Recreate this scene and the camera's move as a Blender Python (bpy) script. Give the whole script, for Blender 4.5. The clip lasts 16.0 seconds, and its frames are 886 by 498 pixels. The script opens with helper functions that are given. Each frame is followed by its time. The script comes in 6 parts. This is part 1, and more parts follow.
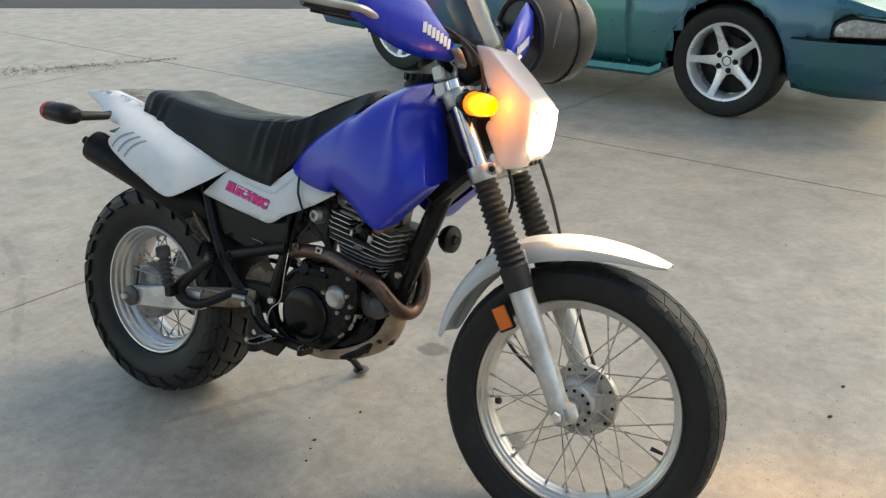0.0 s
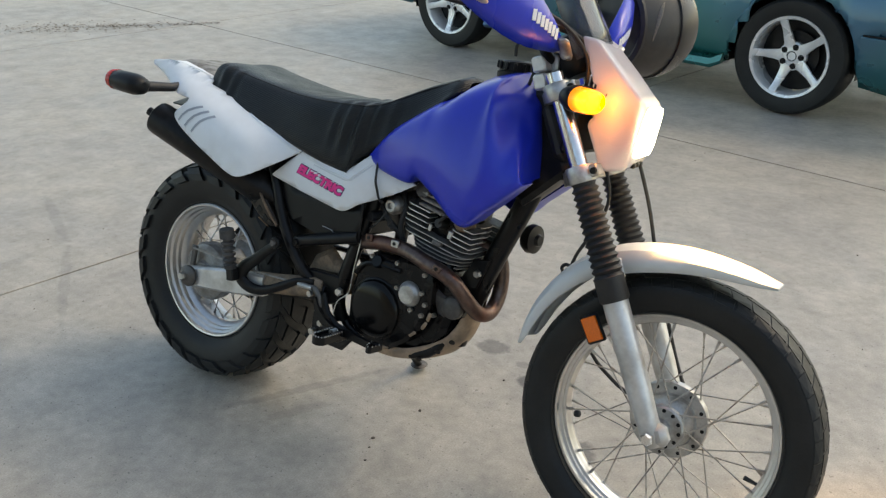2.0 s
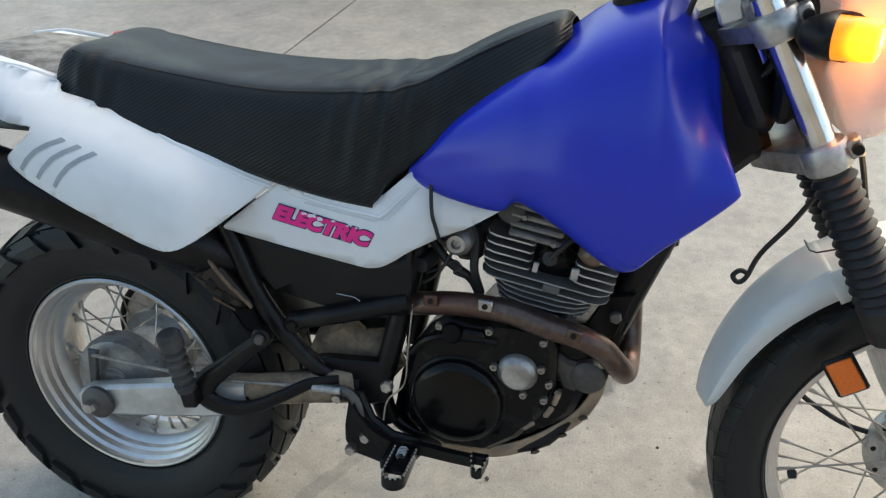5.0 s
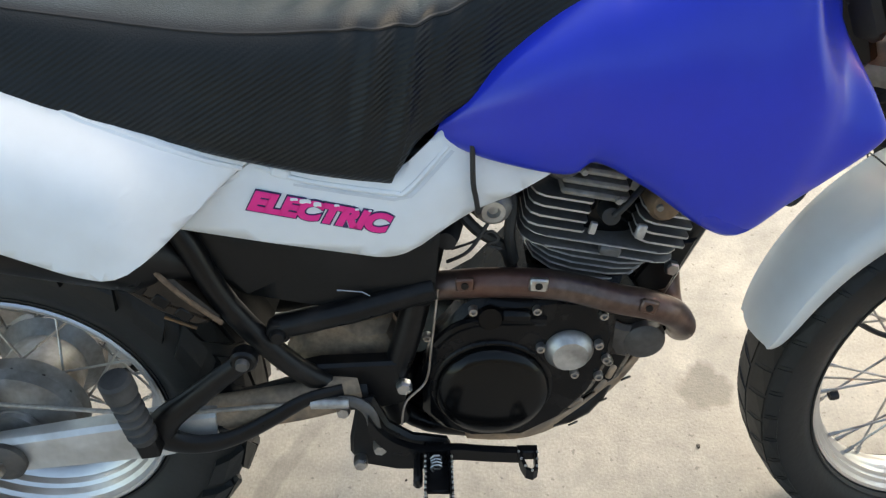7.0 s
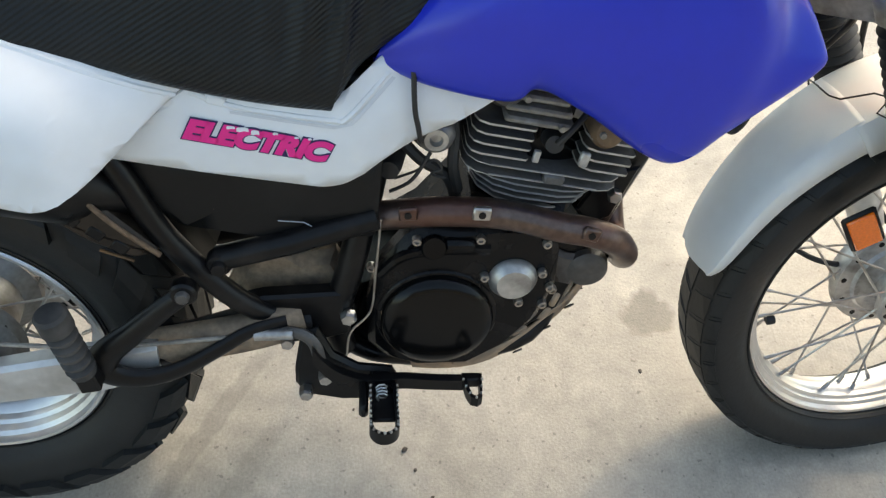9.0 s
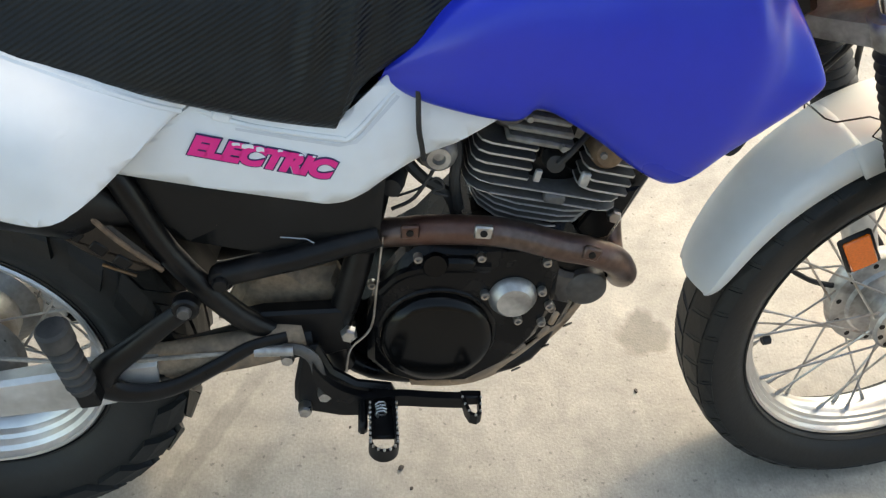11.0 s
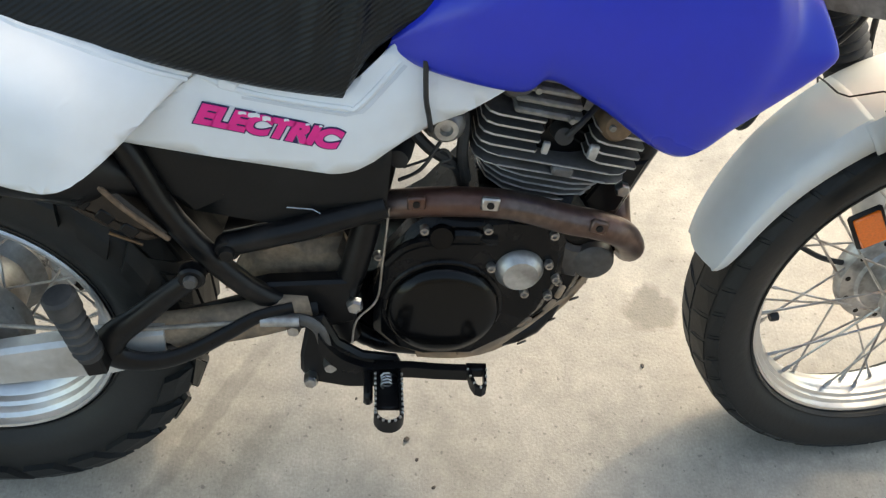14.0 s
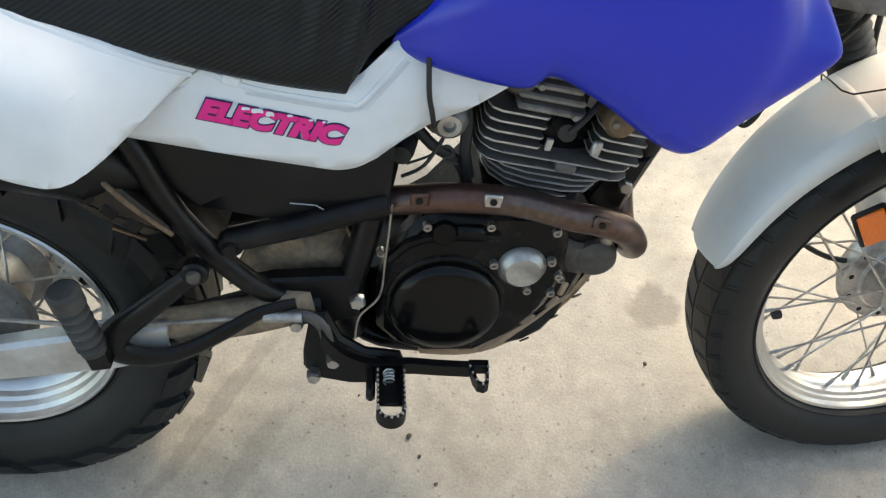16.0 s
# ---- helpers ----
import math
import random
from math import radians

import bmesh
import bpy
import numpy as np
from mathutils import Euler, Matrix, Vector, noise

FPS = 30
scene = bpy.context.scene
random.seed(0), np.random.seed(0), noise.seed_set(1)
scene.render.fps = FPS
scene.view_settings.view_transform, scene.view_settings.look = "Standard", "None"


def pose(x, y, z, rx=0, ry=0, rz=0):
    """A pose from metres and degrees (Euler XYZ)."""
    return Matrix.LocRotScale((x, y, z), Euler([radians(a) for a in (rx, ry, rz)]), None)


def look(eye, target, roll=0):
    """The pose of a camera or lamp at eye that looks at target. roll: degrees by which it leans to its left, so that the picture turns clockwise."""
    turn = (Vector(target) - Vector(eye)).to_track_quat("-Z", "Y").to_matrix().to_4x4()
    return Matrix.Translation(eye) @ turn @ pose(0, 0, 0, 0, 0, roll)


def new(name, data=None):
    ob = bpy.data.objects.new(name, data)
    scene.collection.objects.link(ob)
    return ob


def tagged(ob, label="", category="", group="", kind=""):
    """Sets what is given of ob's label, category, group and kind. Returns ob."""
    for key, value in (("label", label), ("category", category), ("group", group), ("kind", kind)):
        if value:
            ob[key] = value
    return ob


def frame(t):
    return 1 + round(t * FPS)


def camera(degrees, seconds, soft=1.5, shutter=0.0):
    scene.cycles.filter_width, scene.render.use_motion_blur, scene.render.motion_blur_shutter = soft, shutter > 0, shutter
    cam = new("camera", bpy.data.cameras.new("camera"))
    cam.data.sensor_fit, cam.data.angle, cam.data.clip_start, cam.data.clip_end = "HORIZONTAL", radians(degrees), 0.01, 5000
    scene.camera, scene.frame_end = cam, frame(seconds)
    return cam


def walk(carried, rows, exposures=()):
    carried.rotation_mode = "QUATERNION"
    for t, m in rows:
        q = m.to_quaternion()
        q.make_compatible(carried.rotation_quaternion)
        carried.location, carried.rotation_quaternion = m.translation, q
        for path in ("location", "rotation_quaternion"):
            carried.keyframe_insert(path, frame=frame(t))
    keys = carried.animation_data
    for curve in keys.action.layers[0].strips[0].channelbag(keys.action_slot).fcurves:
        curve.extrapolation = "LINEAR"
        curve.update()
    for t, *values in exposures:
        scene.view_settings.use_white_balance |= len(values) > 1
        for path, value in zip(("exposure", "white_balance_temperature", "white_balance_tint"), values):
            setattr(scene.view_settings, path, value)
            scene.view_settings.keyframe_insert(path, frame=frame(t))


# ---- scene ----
cam = camera(53.2, 16.0, soft=1.3)
PATH = [
    (0, (2.102, -1.51, 1.458), (1.042, -0.002, 0.682), -1.7),
    (0.5, (2.106, -1.515, 1.455), (1.042, -0.013, 0.674), -1.9),
    (1, (2.108, -1.52, 1.461), (1.038, -0.025, 0.674), -2.0),
    (1.5, (2.057, -1.517, 1.453), (0.982, -0.027, 0.664), 0.2),
    (2, (1.898, -1.489, 1.461), (0.818, -0.023, 0.634), 1.0),
    (2.5, (1.668, -1.479, 1.445), (0.616, 0.012, 0.627), -0.4),
    (3, (1.529, -1.373, 1.427), (0.538, 0.115, 0.53), -1.2),
    (3.5, (1.447, -1.186, 1.431), (0.472, 0.29, 0.497), -2.3),
    (4, (1.354, -1.094, 1.442), (0.417, 0.357, 0.433), -4.0),
    (4.5, (1.146, -1.035, 1.418), (0.323, 0.418, 0.317), -5.0),
    (4.7, (1.049, -1.019, 1.421), (0.355, 0.488, 0.303), -4.4),
    (6.8, (0.5581, -0.6784, 1.3837), (0.5322, 0.6934, -0.0577), 1.30),
    (7, (0.5362, -0.6824, 1.3778), (0.5561, 0.6784, -0.0736), 2.10),
    (7.5, (0.5262, -0.6754, 1.3768), (0.5969, 0.6247, -0.1283), 2.60),
    (8, (0.5372, -0.6685, 1.3678), (0.6526, 0.6018, -0.1582), 3.40),
    (8.5, (0.5451, -0.6735, 1.3668), (0.6784, 0.5710, -0.1791), 4.40),
    (9, (0.5451, -0.6784, 1.3698), (0.6794, 0.5650, -0.1771), 5.70),
    (11.5, (0.5302, -0.6844, 1.3728), (0.6854, 0.5969, -0.1413), 6.90),
    (12, (0.5372, -0.6834, 1.3718), (0.6973, 0.5829, -0.1542), 7.40),
    (12.5, (0.5372, -0.6864, 1.3688), (0.7132, 0.5720, -0.1621), 8.00),
    (13, (0.5412, -0.6854, 1.3688), (0.7073, 0.5601, -0.1741), 7.70),
    (13.5, (0.5412, -0.6834, 1.3688), (0.6655, 0.5531, -0.1840), 6.40),
    (14, (0.5362, -0.6854, 1.3678), (0.6705, 0.5491, -0.1860), 6.80),
    (14.5, (0.5372, -0.6844, 1.3688), (0.6735, 0.5561, -0.1801), 6.90),
    (15, (0.5382, -0.6854, 1.3698), (0.6814, 0.5461, -0.1860), 7.20),
    (15.5, (0.5412, -0.6834, 1.3698), (0.6924, 0.5392, -0.1930), 7.50),
    (16, (0.5372, -0.6884, 1.3668), (0.6635, 0.5441, -0.1890), 6.70),
]
walk(cam, [(t, look(eye, target, roll)) for t, eye, target, roll in PATH],
     [(0.0, 1.0, 8300, 3), (2.0, 1.0, 8000, 3), (4.0, 1.03, 7500, 2), (7.0, 1.54, 7900, 3), (16.0, 1.58, 8300, 3)])

# ---- light: dusk sky with a low, veiled sun ----
world = bpy.data.worlds.new("dusk_sky")
scene.world = world
world.use_nodes = True
wn = world.node_tree
sky = wn.nodes.new("ShaderNodeTexSky")
sky.sky_type, sky.sun_disc = "NISHITA", False
SUN_EL, SUN_AZ = 46.0, 32.0          # degrees; azimuth from +y towards +x
sky.sun_elevation, sky.sun_rotation = radians(SUN_EL), radians(SUN_AZ)
sky.dust_density, sky.air_density = 1.8, 1.0
wn.nodes["Background"].inputs["Strength"].default_value = 0.15
wn.links.new(sky.outputs[0], wn.nodes["Background"].inputs["Color"])
sun = new("sun", bpy.data.lights.new("sun", "SUN"))
sun.data.energy, sun.data.angle, sun.data.color = 0.21, radians(3.0), (1.0, 0.86, 0.72)
sun.matrix_world = look((6 * math.sin(radians(SUN_AZ)), 6 * math.cos(radians(SUN_AZ)), 6 * math.tan(radians(SUN_EL))), (0, 0, 0))

# ---- mesh kit ----
class Geo:
    """Vertices and faces of one mesh."""

    def __init__(self):
        self.v, self.f = [], []

    def add(self, verts, faces):
        n = len(self.v)
        self.v += [tuple(p) for p in verts]
        self.f += [tuple(n + i for i in face) for face in faces]
        return self

    def loft(self, rings, closed=True, caps=True):
        k, verts, faces = len(rings[0]), [p for ring in rings for p in ring], []
        for a in range(len(rings) - 1):
            for b in range(k if closed else k - 1):
                c = (b + 1) % k
                faces.append((a * k + b, a * k + c, (a + 1) * k + c, (a + 1) * k + b))
        if caps:
            faces.append(tuple(range(k))[::-1])
            faces.append(tuple((len(rings) - 1) * k + i for i in range(k)))
        return self.add(verts, faces)

    def tube(self, path, r, n=12, caps=True, flat=1.0):
        pts = [Vector(p) for p in path]
        rs = r if isinstance(r, (list, tuple)) else [r] * len(pts)
        up, rings = None, []
        for i, p in enumerate(pts):
            d = (pts[min(i + 1, len(pts) - 1)] - pts[max(i - 1, 0)]).normalized()
            if up is None:
                up = Vector((0, 1, 0)) if abs(d.y) < 0.8 else Vector((0, 0, 1))
            side = d.cross(up).normalized()
            up = side.cross(d).normalized()
            rings.append([p + rs[i] * (math.cos(a) * side + flat * math.sin(a) * up)
                          for a in (2 * math.pi * j / n for j in range(n))])
        return self.loft(rings, True, caps)

    def lathe(self, profile, centre=(0, 0, 0), axis=(0, 1, 0), n=32, ring=False, ends=True):
        """Turns a profile of (radius, height along axis) round the axis; ring closes the profile on itself."""
        ax = Vector(axis).normalized()
        u = ax.orthogonal().normalized()
        w, c = ax.cross(u), Vector(centre)
        rows = [[c + h * ax + r * (math.cos(a) * u + math.sin(a) * w) for r, h in profile]
                for a in (2 * math.pi * j / n for j in range(n))]
        k, verts, faces = len(profile), [p for row in rows for p in row], []
        for a in range(n):
            b = (a + 1) % n
            for i in range(k if ring else k - 1):
                j = (i + 1) % k
                faces.append((a * k + i, b * k + i, b * k + j, a * k + j))
        if not ring and ends:
            if profile[0][0] > 1e-4:
                faces.append(tuple(a * k for a in range(n)))
            if profile[-1][0] > 1e-4:
                faces.append(tuple(a * k + k - 1 for a in range(n))[::-1])
        return self.add(verts, faces)

    def plate(self, outline, y0, y1, bevel=0.003):
        """A slab with an outline in x and z, from y0 to y1, with rounded rims."""
        pts = [Vector((x, z)) for x, z in outline]
        if sum(a.x * b.y - b.x * a.y for a, b in zip(pts, pts[1:] + pts[:1])) < 0:
            pts.reverse()
        small = []
        for a, b, c in zip(pts[-1:] + pts[:-1], pts, pts[1:] + pts[:1]):
            n1, n2 = Vector((a.y - b.y, b.x - a.x)).normalized(), Vector((b.y - c.y, c.x - b.x)).normalized()
            m = (n1 + n2)
            m = m / max(m.length_squared / 2, 0.35)
            small.append(b + bevel * m)
        s = 1 if y1 > y0 else -1
        rings = [[(p.x, y, p.y) for p in q] for q, y in
                 ((small, y0), (pts, y0 + s * bevel), (pts, y1 - s * bevel), (small, y1))]
        return self.loft(rings)

    def box(self, centre, size, m=None, bevel=0.003):
        hx, hy, hz = (0.5 * s for s in size)
        b = min(bevel, 0.45 * min(size))
        rings = []
        for z, i in ((-hz, b), (-hz + b, 0), (hz - b, 0), (hz, b)):
            x, y = hx - i, hy - i
            c = 0 if i else b
            rings.append([(x - c, -y, z), (x, -y + c, z), (x, y - c, z), (x - c, y, z),
                          (-x + c, y, z), (-x, y - c, z), (-x, -y + c, z), (-x + c, -y, z)])
        m = (m or Matrix()).to_4x4()
        return self.loft([[Vector(centre) + m.to_3x3() @ Vector(p) for p in ring] for ring in rings])

    def ball(self, centre, r, n=16, squash=(1, 1, 1)):
        k = n // 2
        rings = [[(centre[0] + squash[0] * r * math.sin(math.pi * i / k) * math.cos(2 * math.pi * j / n),
                   centre[1] + squash[1] * r * math.sin(math.pi * i / k) * math.sin(2 * math.pi * j / n),
                   centre[2] - squash[2] * r * math.cos(math.pi * i / k)) for j in range(n)] for i in range(1, k)]
        return self.loft(rings)

    def turned(self, m):
        self.v = [tuple(m @ Vector(p)) for p in self.v]
        return self

    def mirrored(self):
        n = len(self.v)
        self.v += [(x, -y, z) for x, y, z in self.v]
        self.f += [tuple(n + i for i in face[::-1]) for face in self.f]
        return self


def spline(points, n):
    """A smooth line through points (tuples of any length), with n steps a stretch."""
    pts = [np.array(p, float) for p in points]
    out = []
    for i in range(len(pts) - 1):
        a, b, c, d = pts[max(i - 1, 0)], pts[i], pts[i + 1], pts[min(i + 2, len(pts) - 1)]
        for j in range(n):
            t = j / n
            out.append(0.5 * (2 * b + (c - a) * t + (2 * a - 5 * b + 4 * c - d) * t * t + (3 * b - a - 3 * c + d) * t ** 3))
    out.append(pts[-1])
    return [tuple(float(q) for q in p) for p in out]


def skin(ribs, nu=6, nv=4, both=True):
    """A shell through ribs, each a list of (x, y, z) on one side; both adds the mirrored side."""
    lines = [spline(rib, nv) for rib in ribs]
    cols = [spline([line[k] for line in lines], nu) for k in range(len(lines[0]))]
    rings = [[col[i] for col in cols] for i in range(len(cols[0]))]
    geo = Geo().loft(rings, closed=False, caps=False)
    return geo.mirrored() if both else geo


def rounded(outline, r=0.012, n=4):
    """An outline with its corners rounded."""
    pts, out = [Vector(p) for p in outline], []
    for a, b, c in zip(pts[-1:] + pts[:-1], pts, pts[1:] + pts[:1]):
        k = min(r, 0.45 * (a - b).length, 0.45 * (c - b).length)
        p, q = b + (a - b).normalized() * k, b + (c - b).normalized() * k
        out += [tuple((1 - t) ** 2 * p + 2 * t * (1 - t) * b + t * t * q) for t in (i / n for i in range(n + 1))]
    return out


def mesh_of(name, geo, material, smooth=40, weld=True):
    me = bpy.data.meshes.new(name)
    me.from_pydata(geo.v, [], geo.f)
    bm = bmesh.new()
    bm.from_mesh(me)
    if weld:
        bmesh.ops.remove_doubles(bm, verts=bm.verts, dist=1e-5)
    bmesh.ops.recalc_face_normals(bm, faces=bm.faces)
    bm.to_mesh(me)
    bm.free()
    me.materials.append(material)
    me.polygons.foreach_set("use_smooth", [smooth > 0] * len(me.polygons))
    if smooth > 0:
        me.set_sharp_from_angle(angle=radians(smooth))
    return me


swivel = []          # the turn of the parts that steer with the front wheel


def part(name, geo, material, parent, label="", smooth=40, thick=0.0):
    """One mesh object under a thing or a part. thick: wall thickness of an open shell."""
    if swivel:
        geo.turned(swivel[-1])
    ob = new(name, mesh_of(name, geo, material, smooth))
    ob.parent = parent
    if thick:
        mod = ob.modifiers.new("thickness", "SOLIDIFY")
        mod.thickness, mod.offset = thick, -1
    return tagged(ob, label)


def thing(name, label, category, m=None, group="", kind=""):
    ob = tagged(new(name), label, category, group, kind)
    ob.empty_display_size = 0.1
    ob.matrix_world = m or Matrix()
    return ob


def share(ob, name, parent, m):
    """Another part on the same mesh."""
    o = new(name, ob.data)
    o.parent, o.matrix_basis = parent, m
    return o


# ---- materials ----
def mat(name, color, rough=0.5, metal=0.0, bump=0.0, scale=40.0, vary=0.12, rough_vary=0.1, coat=0.0, coat_rough=0.08, spec=0.5, dirt=None, dirt_amount=0.0, dirt_scale=6.0, emit=None):
    """A surface with two scales of variation: grain and larger stains."""
    m = bpy.data.materials.new(name)
    m.use_nodes = True
    nt = m.node_tree
    N, K = nt.nodes, nt.links
    b = N["Principled BSDF"]
    co = N.new("ShaderNodeTexCoord")
    fine, large = N.new("ShaderNodeTexNoise"), N.new("ShaderNodeTexNoise")
    fine.inputs["Scale"].default_value, fine.inputs["Detail"].default_value = scale, 6
    large.inputs["Scale"].default_value, large.inputs["Detail"].default_value = dirt_scale, 4
    for n in (fine, large):
        K.new(co.outputs["Object"], n.inputs["Vector"])
    ramp = N.new("ShaderNodeMapRange")
    K.new(fine.outputs["Fac"], ramp.inputs["Value"])
    ramp.inputs["From Min"].default_value, ramp.inputs["From Max"].default_value = 0.3, 0.7
    ramp.inputs["To Min"].default_value, ramp.inputs["To Max"].default_value = 1 - vary, 1 + vary
    base = N.new("ShaderNodeMix")
    base.data_type, base.blend_type = "RGBA", "MULTIPLY"
    base.inputs["Factor"].default_value = 1.0
    base.inputs["A"].default_value = (*color, 1)
    K.new(ramp.outputs[0], base.inputs["B"])
    last = base.outputs["Result"]
    if dirt:
        mask = N.new("ShaderNodeMapRange")
        K.new(large.outputs["Fac"], mask.inputs["Value"])
        mask.interpolation_type = "SMOOTHSTEP"
        mask.inputs["From Min"].default_value, mask.inputs["From Max"].default_value = 0.5 - 0.3 * dirt_amount, 0.85 - 0.2 * dirt_amount
        mask.inputs["To Max"].default_value = min(1.0, 0.4 + dirt_amount)
        soil = N.new("ShaderNodeMix")
        soil.data_type = "RGBA"
        K.new(mask.outputs[0], soil.inputs["Factor"])
        K.new(last, soil.inputs["A"])
        soil.inputs["B"].default_value = (*dirt, 1)
        last = soil.outputs["Result"]
    K.new(last, b.inputs["Base Color"])
    rr = N.new("ShaderNodeMapRange")
    K.new(large.outputs["Fac"], rr.inputs["Value"])
    rr.inputs["From Min"].default_value, rr.inputs["From Max"].default_value = 0.3, 0.7
    rr.inputs["To Min"].default_value, rr.inputs["To Max"].default_value = max(0.02, rough - rough_vary), min(1.0, rough + rough_vary)
    K.new(rr.outputs[0], b.inputs["Roughness"])
    b.inputs["Metallic"].default_value = metal
    b.inputs["Coat Weight"].default_value = coat
    b.inputs["Coat Roughness"].default_value = coat_rough
    b.inputs["Specular IOR Level"].default_value = spec
    if bump:
        bp = N.new("ShaderNodeBump")
        bp.inputs["Strength"].default_value, bp.inputs["Distance"].default_value = 1.0, bump
        K.new(fine.outputs["Fac"], bp.inputs["Height"])
        K.new(bp.outputs[0], b.inputs["Normal"])
    if emit:
        b.inputs["Emission Color"].default_value, b.inputs["Emission Strength"].default_value = (*emit[0], 1), emit[1]
    return m


RUBBER = mat("tyre_rubber", (0.011, 0.012, 0.012), 0.5, bump=0.0004, scale=120, spec=0.34, dirt=(0.03, 0.028, 0.026), dirt_amount=0.2, dirt_scale=9)
BLACK_RUBBER = mat("black_rubber", (0.012, 0.012, 0.013), 0.55, bump=0.0003, scale=150, dirt=(0.06, 0.056, 0.05), dirt_amount=0.2)
RIM = mat("anodised_rim", (0.6, 0.6, 0.6), 0.38, 1.0, scale=60, vary=0.05, dirt=(0.4, 0.38, 0.35), dirt_amount=0.15)
RIM_PAINT = mat("silver_painted_metal", (0.62, 0.62, 0.61), 0.42, 0.6, scale=90, vary=0.06, dirt=(0.3, 0.27, 0.23), dirt_amount=0.3, dirt_scale=14)
ALLOY = mat("cast_aluminium", (0.5, 0.5, 0.49), 0.45, 0.85, bump=0.0002, scale=160, vary=0.1, dirt=(0.16, 0.14, 0.12), dirt_amount=0.4, dirt_scale=25)
FIN_EDGE = mat("bright_fin_edge", (0.5, 0.49, 0.47), 0.42, 0.55, scale=160, vary=0.15, dirt=(0.25, 0.23, 0.21), dirt_amount=0.3, dirt_scale=40)
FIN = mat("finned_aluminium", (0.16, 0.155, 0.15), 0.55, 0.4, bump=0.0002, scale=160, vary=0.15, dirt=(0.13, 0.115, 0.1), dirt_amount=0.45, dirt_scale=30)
CHROME = mat("bright_chrome", (0.8, 0.8, 0.8), 0.15, 1.0, scale=60, vary=0.04, rough_vary=0.06, dirt=(0.35, 0.32, 0.28), dirt_amount=0.1, dirt_scale=30)
STEEL = mat("plated_steel", (0.5, 0.49, 0.47), 0.35, 0.95, scale=120, vary=0.1, dirt=(0.22, 0.15, 0.1), dirt_amount=0.3, dirt_scale=40)
BLACK = mat("black_frame_paint", (0.005, 0.005, 0.0055), 0.36, bump=0.0001, scale=120, vary=0.2, spec=0.25, dirt=(0.04, 0.033, 0.028), dirt_amount=0.12, dirt_scale=18)
CASE = mat("black_engine_paint", (0.004, 0.004, 0.0045), 0.24, scale=60, vary=0.15, coat=0.04, spec=0.16, dirt=(0.04, 0.034, 0.03), dirt_amount=0.1, dirt_scale=20)
GLOSS = mat("gloss_black_cover", (0.003, 0.003, 0.003), 0.2, scale=60, vary=0.1, rough_vary=0.05, coat=0.06, spec=0.2)
DUST_RUBBER = mat("dusty_peg_rubber", (0.03, 0.03, 0.03), 0.7, bump=0.0003, scale=150, dirt=(0.12, 0.11, 0.1), dirt_amount=0.3, dirt_scale=20)
GREY_CAST = mat("dark_grey_casting", (0.1, 0.095, 0.09), 0.5, 0.4, bump=0.0003, scale=140, dirt=(0.05, 0.04, 0.034), dirt_amount=0.4, dirt_scale=25)
RED_LENS = mat("red_lens", (0.42, 0.03, 0.022), 0.2, spec=0.5)
PLASTIC = mat("black_plastic", (0.006, 0.0065, 0.007), 0.42, bump=0.0002, scale=220, vary=0.1, spec=0.25, dirt=(0.035, 0.033, 0.031), dirt_amount=0.1)
WHITE = mat("white_plastic", (0.75, 0.78, 0.8), 0.42, scale=25, vary=0.03, dirt=(0.55, 0.55, 0.53), dirt_amount=0.12, dirt_scale=5)
FENDER_WHITE = mat("aged_white_plastic", (0.64, 0.67, 0.67), 0.46, scale=25, vary=0.03, dirt=(0.55, 0.54, 0.5), dirt_amount=0.2, dirt_scale=7)
BLUE = mat("blue_fuel_tank_plastic", (0.006, 0.026, 0.47), 0.3, scale=18, vary=0.04, rough_vary=0.05, coat=0.3, coat_rough=0.2, spec=0.38, dirt=(0.012, 0.035, 0.42), dirt_amount=0.1, dirt_scale=4)
HEAD_GREY = mat("dusty_head_casting", (0.3, 0.28, 0.25), 0.6, 0.25, bump=0.0003, scale=140, vary=0.2, dirt=(0.09, 0.075, 0.06), dirt_amount=0.4, dirt_scale=30)
CAP_BROWN = mat("baked_brown_cap", (0.22, 0.14, 0.08), 0.55, 0.3, bump=0.0003, scale=140, vary=0.2, dirt=(0.1, 0.07, 0.05), dirt_amount=0.4, dirt_scale=30)
HEADER = mat("heat_tinted_steel", (0.13, 0.095, 0.08), 0.38, 0.8, bump=0.0002, scale=90, vary=0.25, dirt=(0.13, 0.052, 0.036), dirt_amount=0.5, dirt_scale=9)
SKID = mat("bare_skid_plate", (0.36, 0.255, 0.17), 0.6, 0.1, bump=0.0003, scale=70, vary=0.2, dirt=(0.12, 0.09, 0.07), dirt_amount=0.4, dirt_scale=12)
ORANGE = mat("orange_reflector_plastic", (0.85, 0.16, 0.01), 0.25, bump=0.0006, scale=350, vary=0.1, coat=0.4)
PINK = mat("magenta_print", (0.85, 0.02, 0.26), 0.4, scale=50, vary=0.06)
NAVY = mat("dark_blue_print", (0.02, 0.02, 0.09), 0.4, scale=50, vary=0.06)
CREASE_SHADE = mat("crease_shade_paint", (0.6, 0.63, 0.66), 0.45, scale=60, vary=0.05)
GREY_LINE = mat("grey_print", (0.33, 0.36, 0.4), 0.45, scale=60, vary=0.05)
BURNT = mat("burnt_brown_steel", (0.03, 0.023, 0.018), 0.5, 0.5, bump=0.0004, scale=110, vary=0.3, dirt=(0.07, 0.048, 0.033), dirt_amount=0.35, dirt_scale=22)
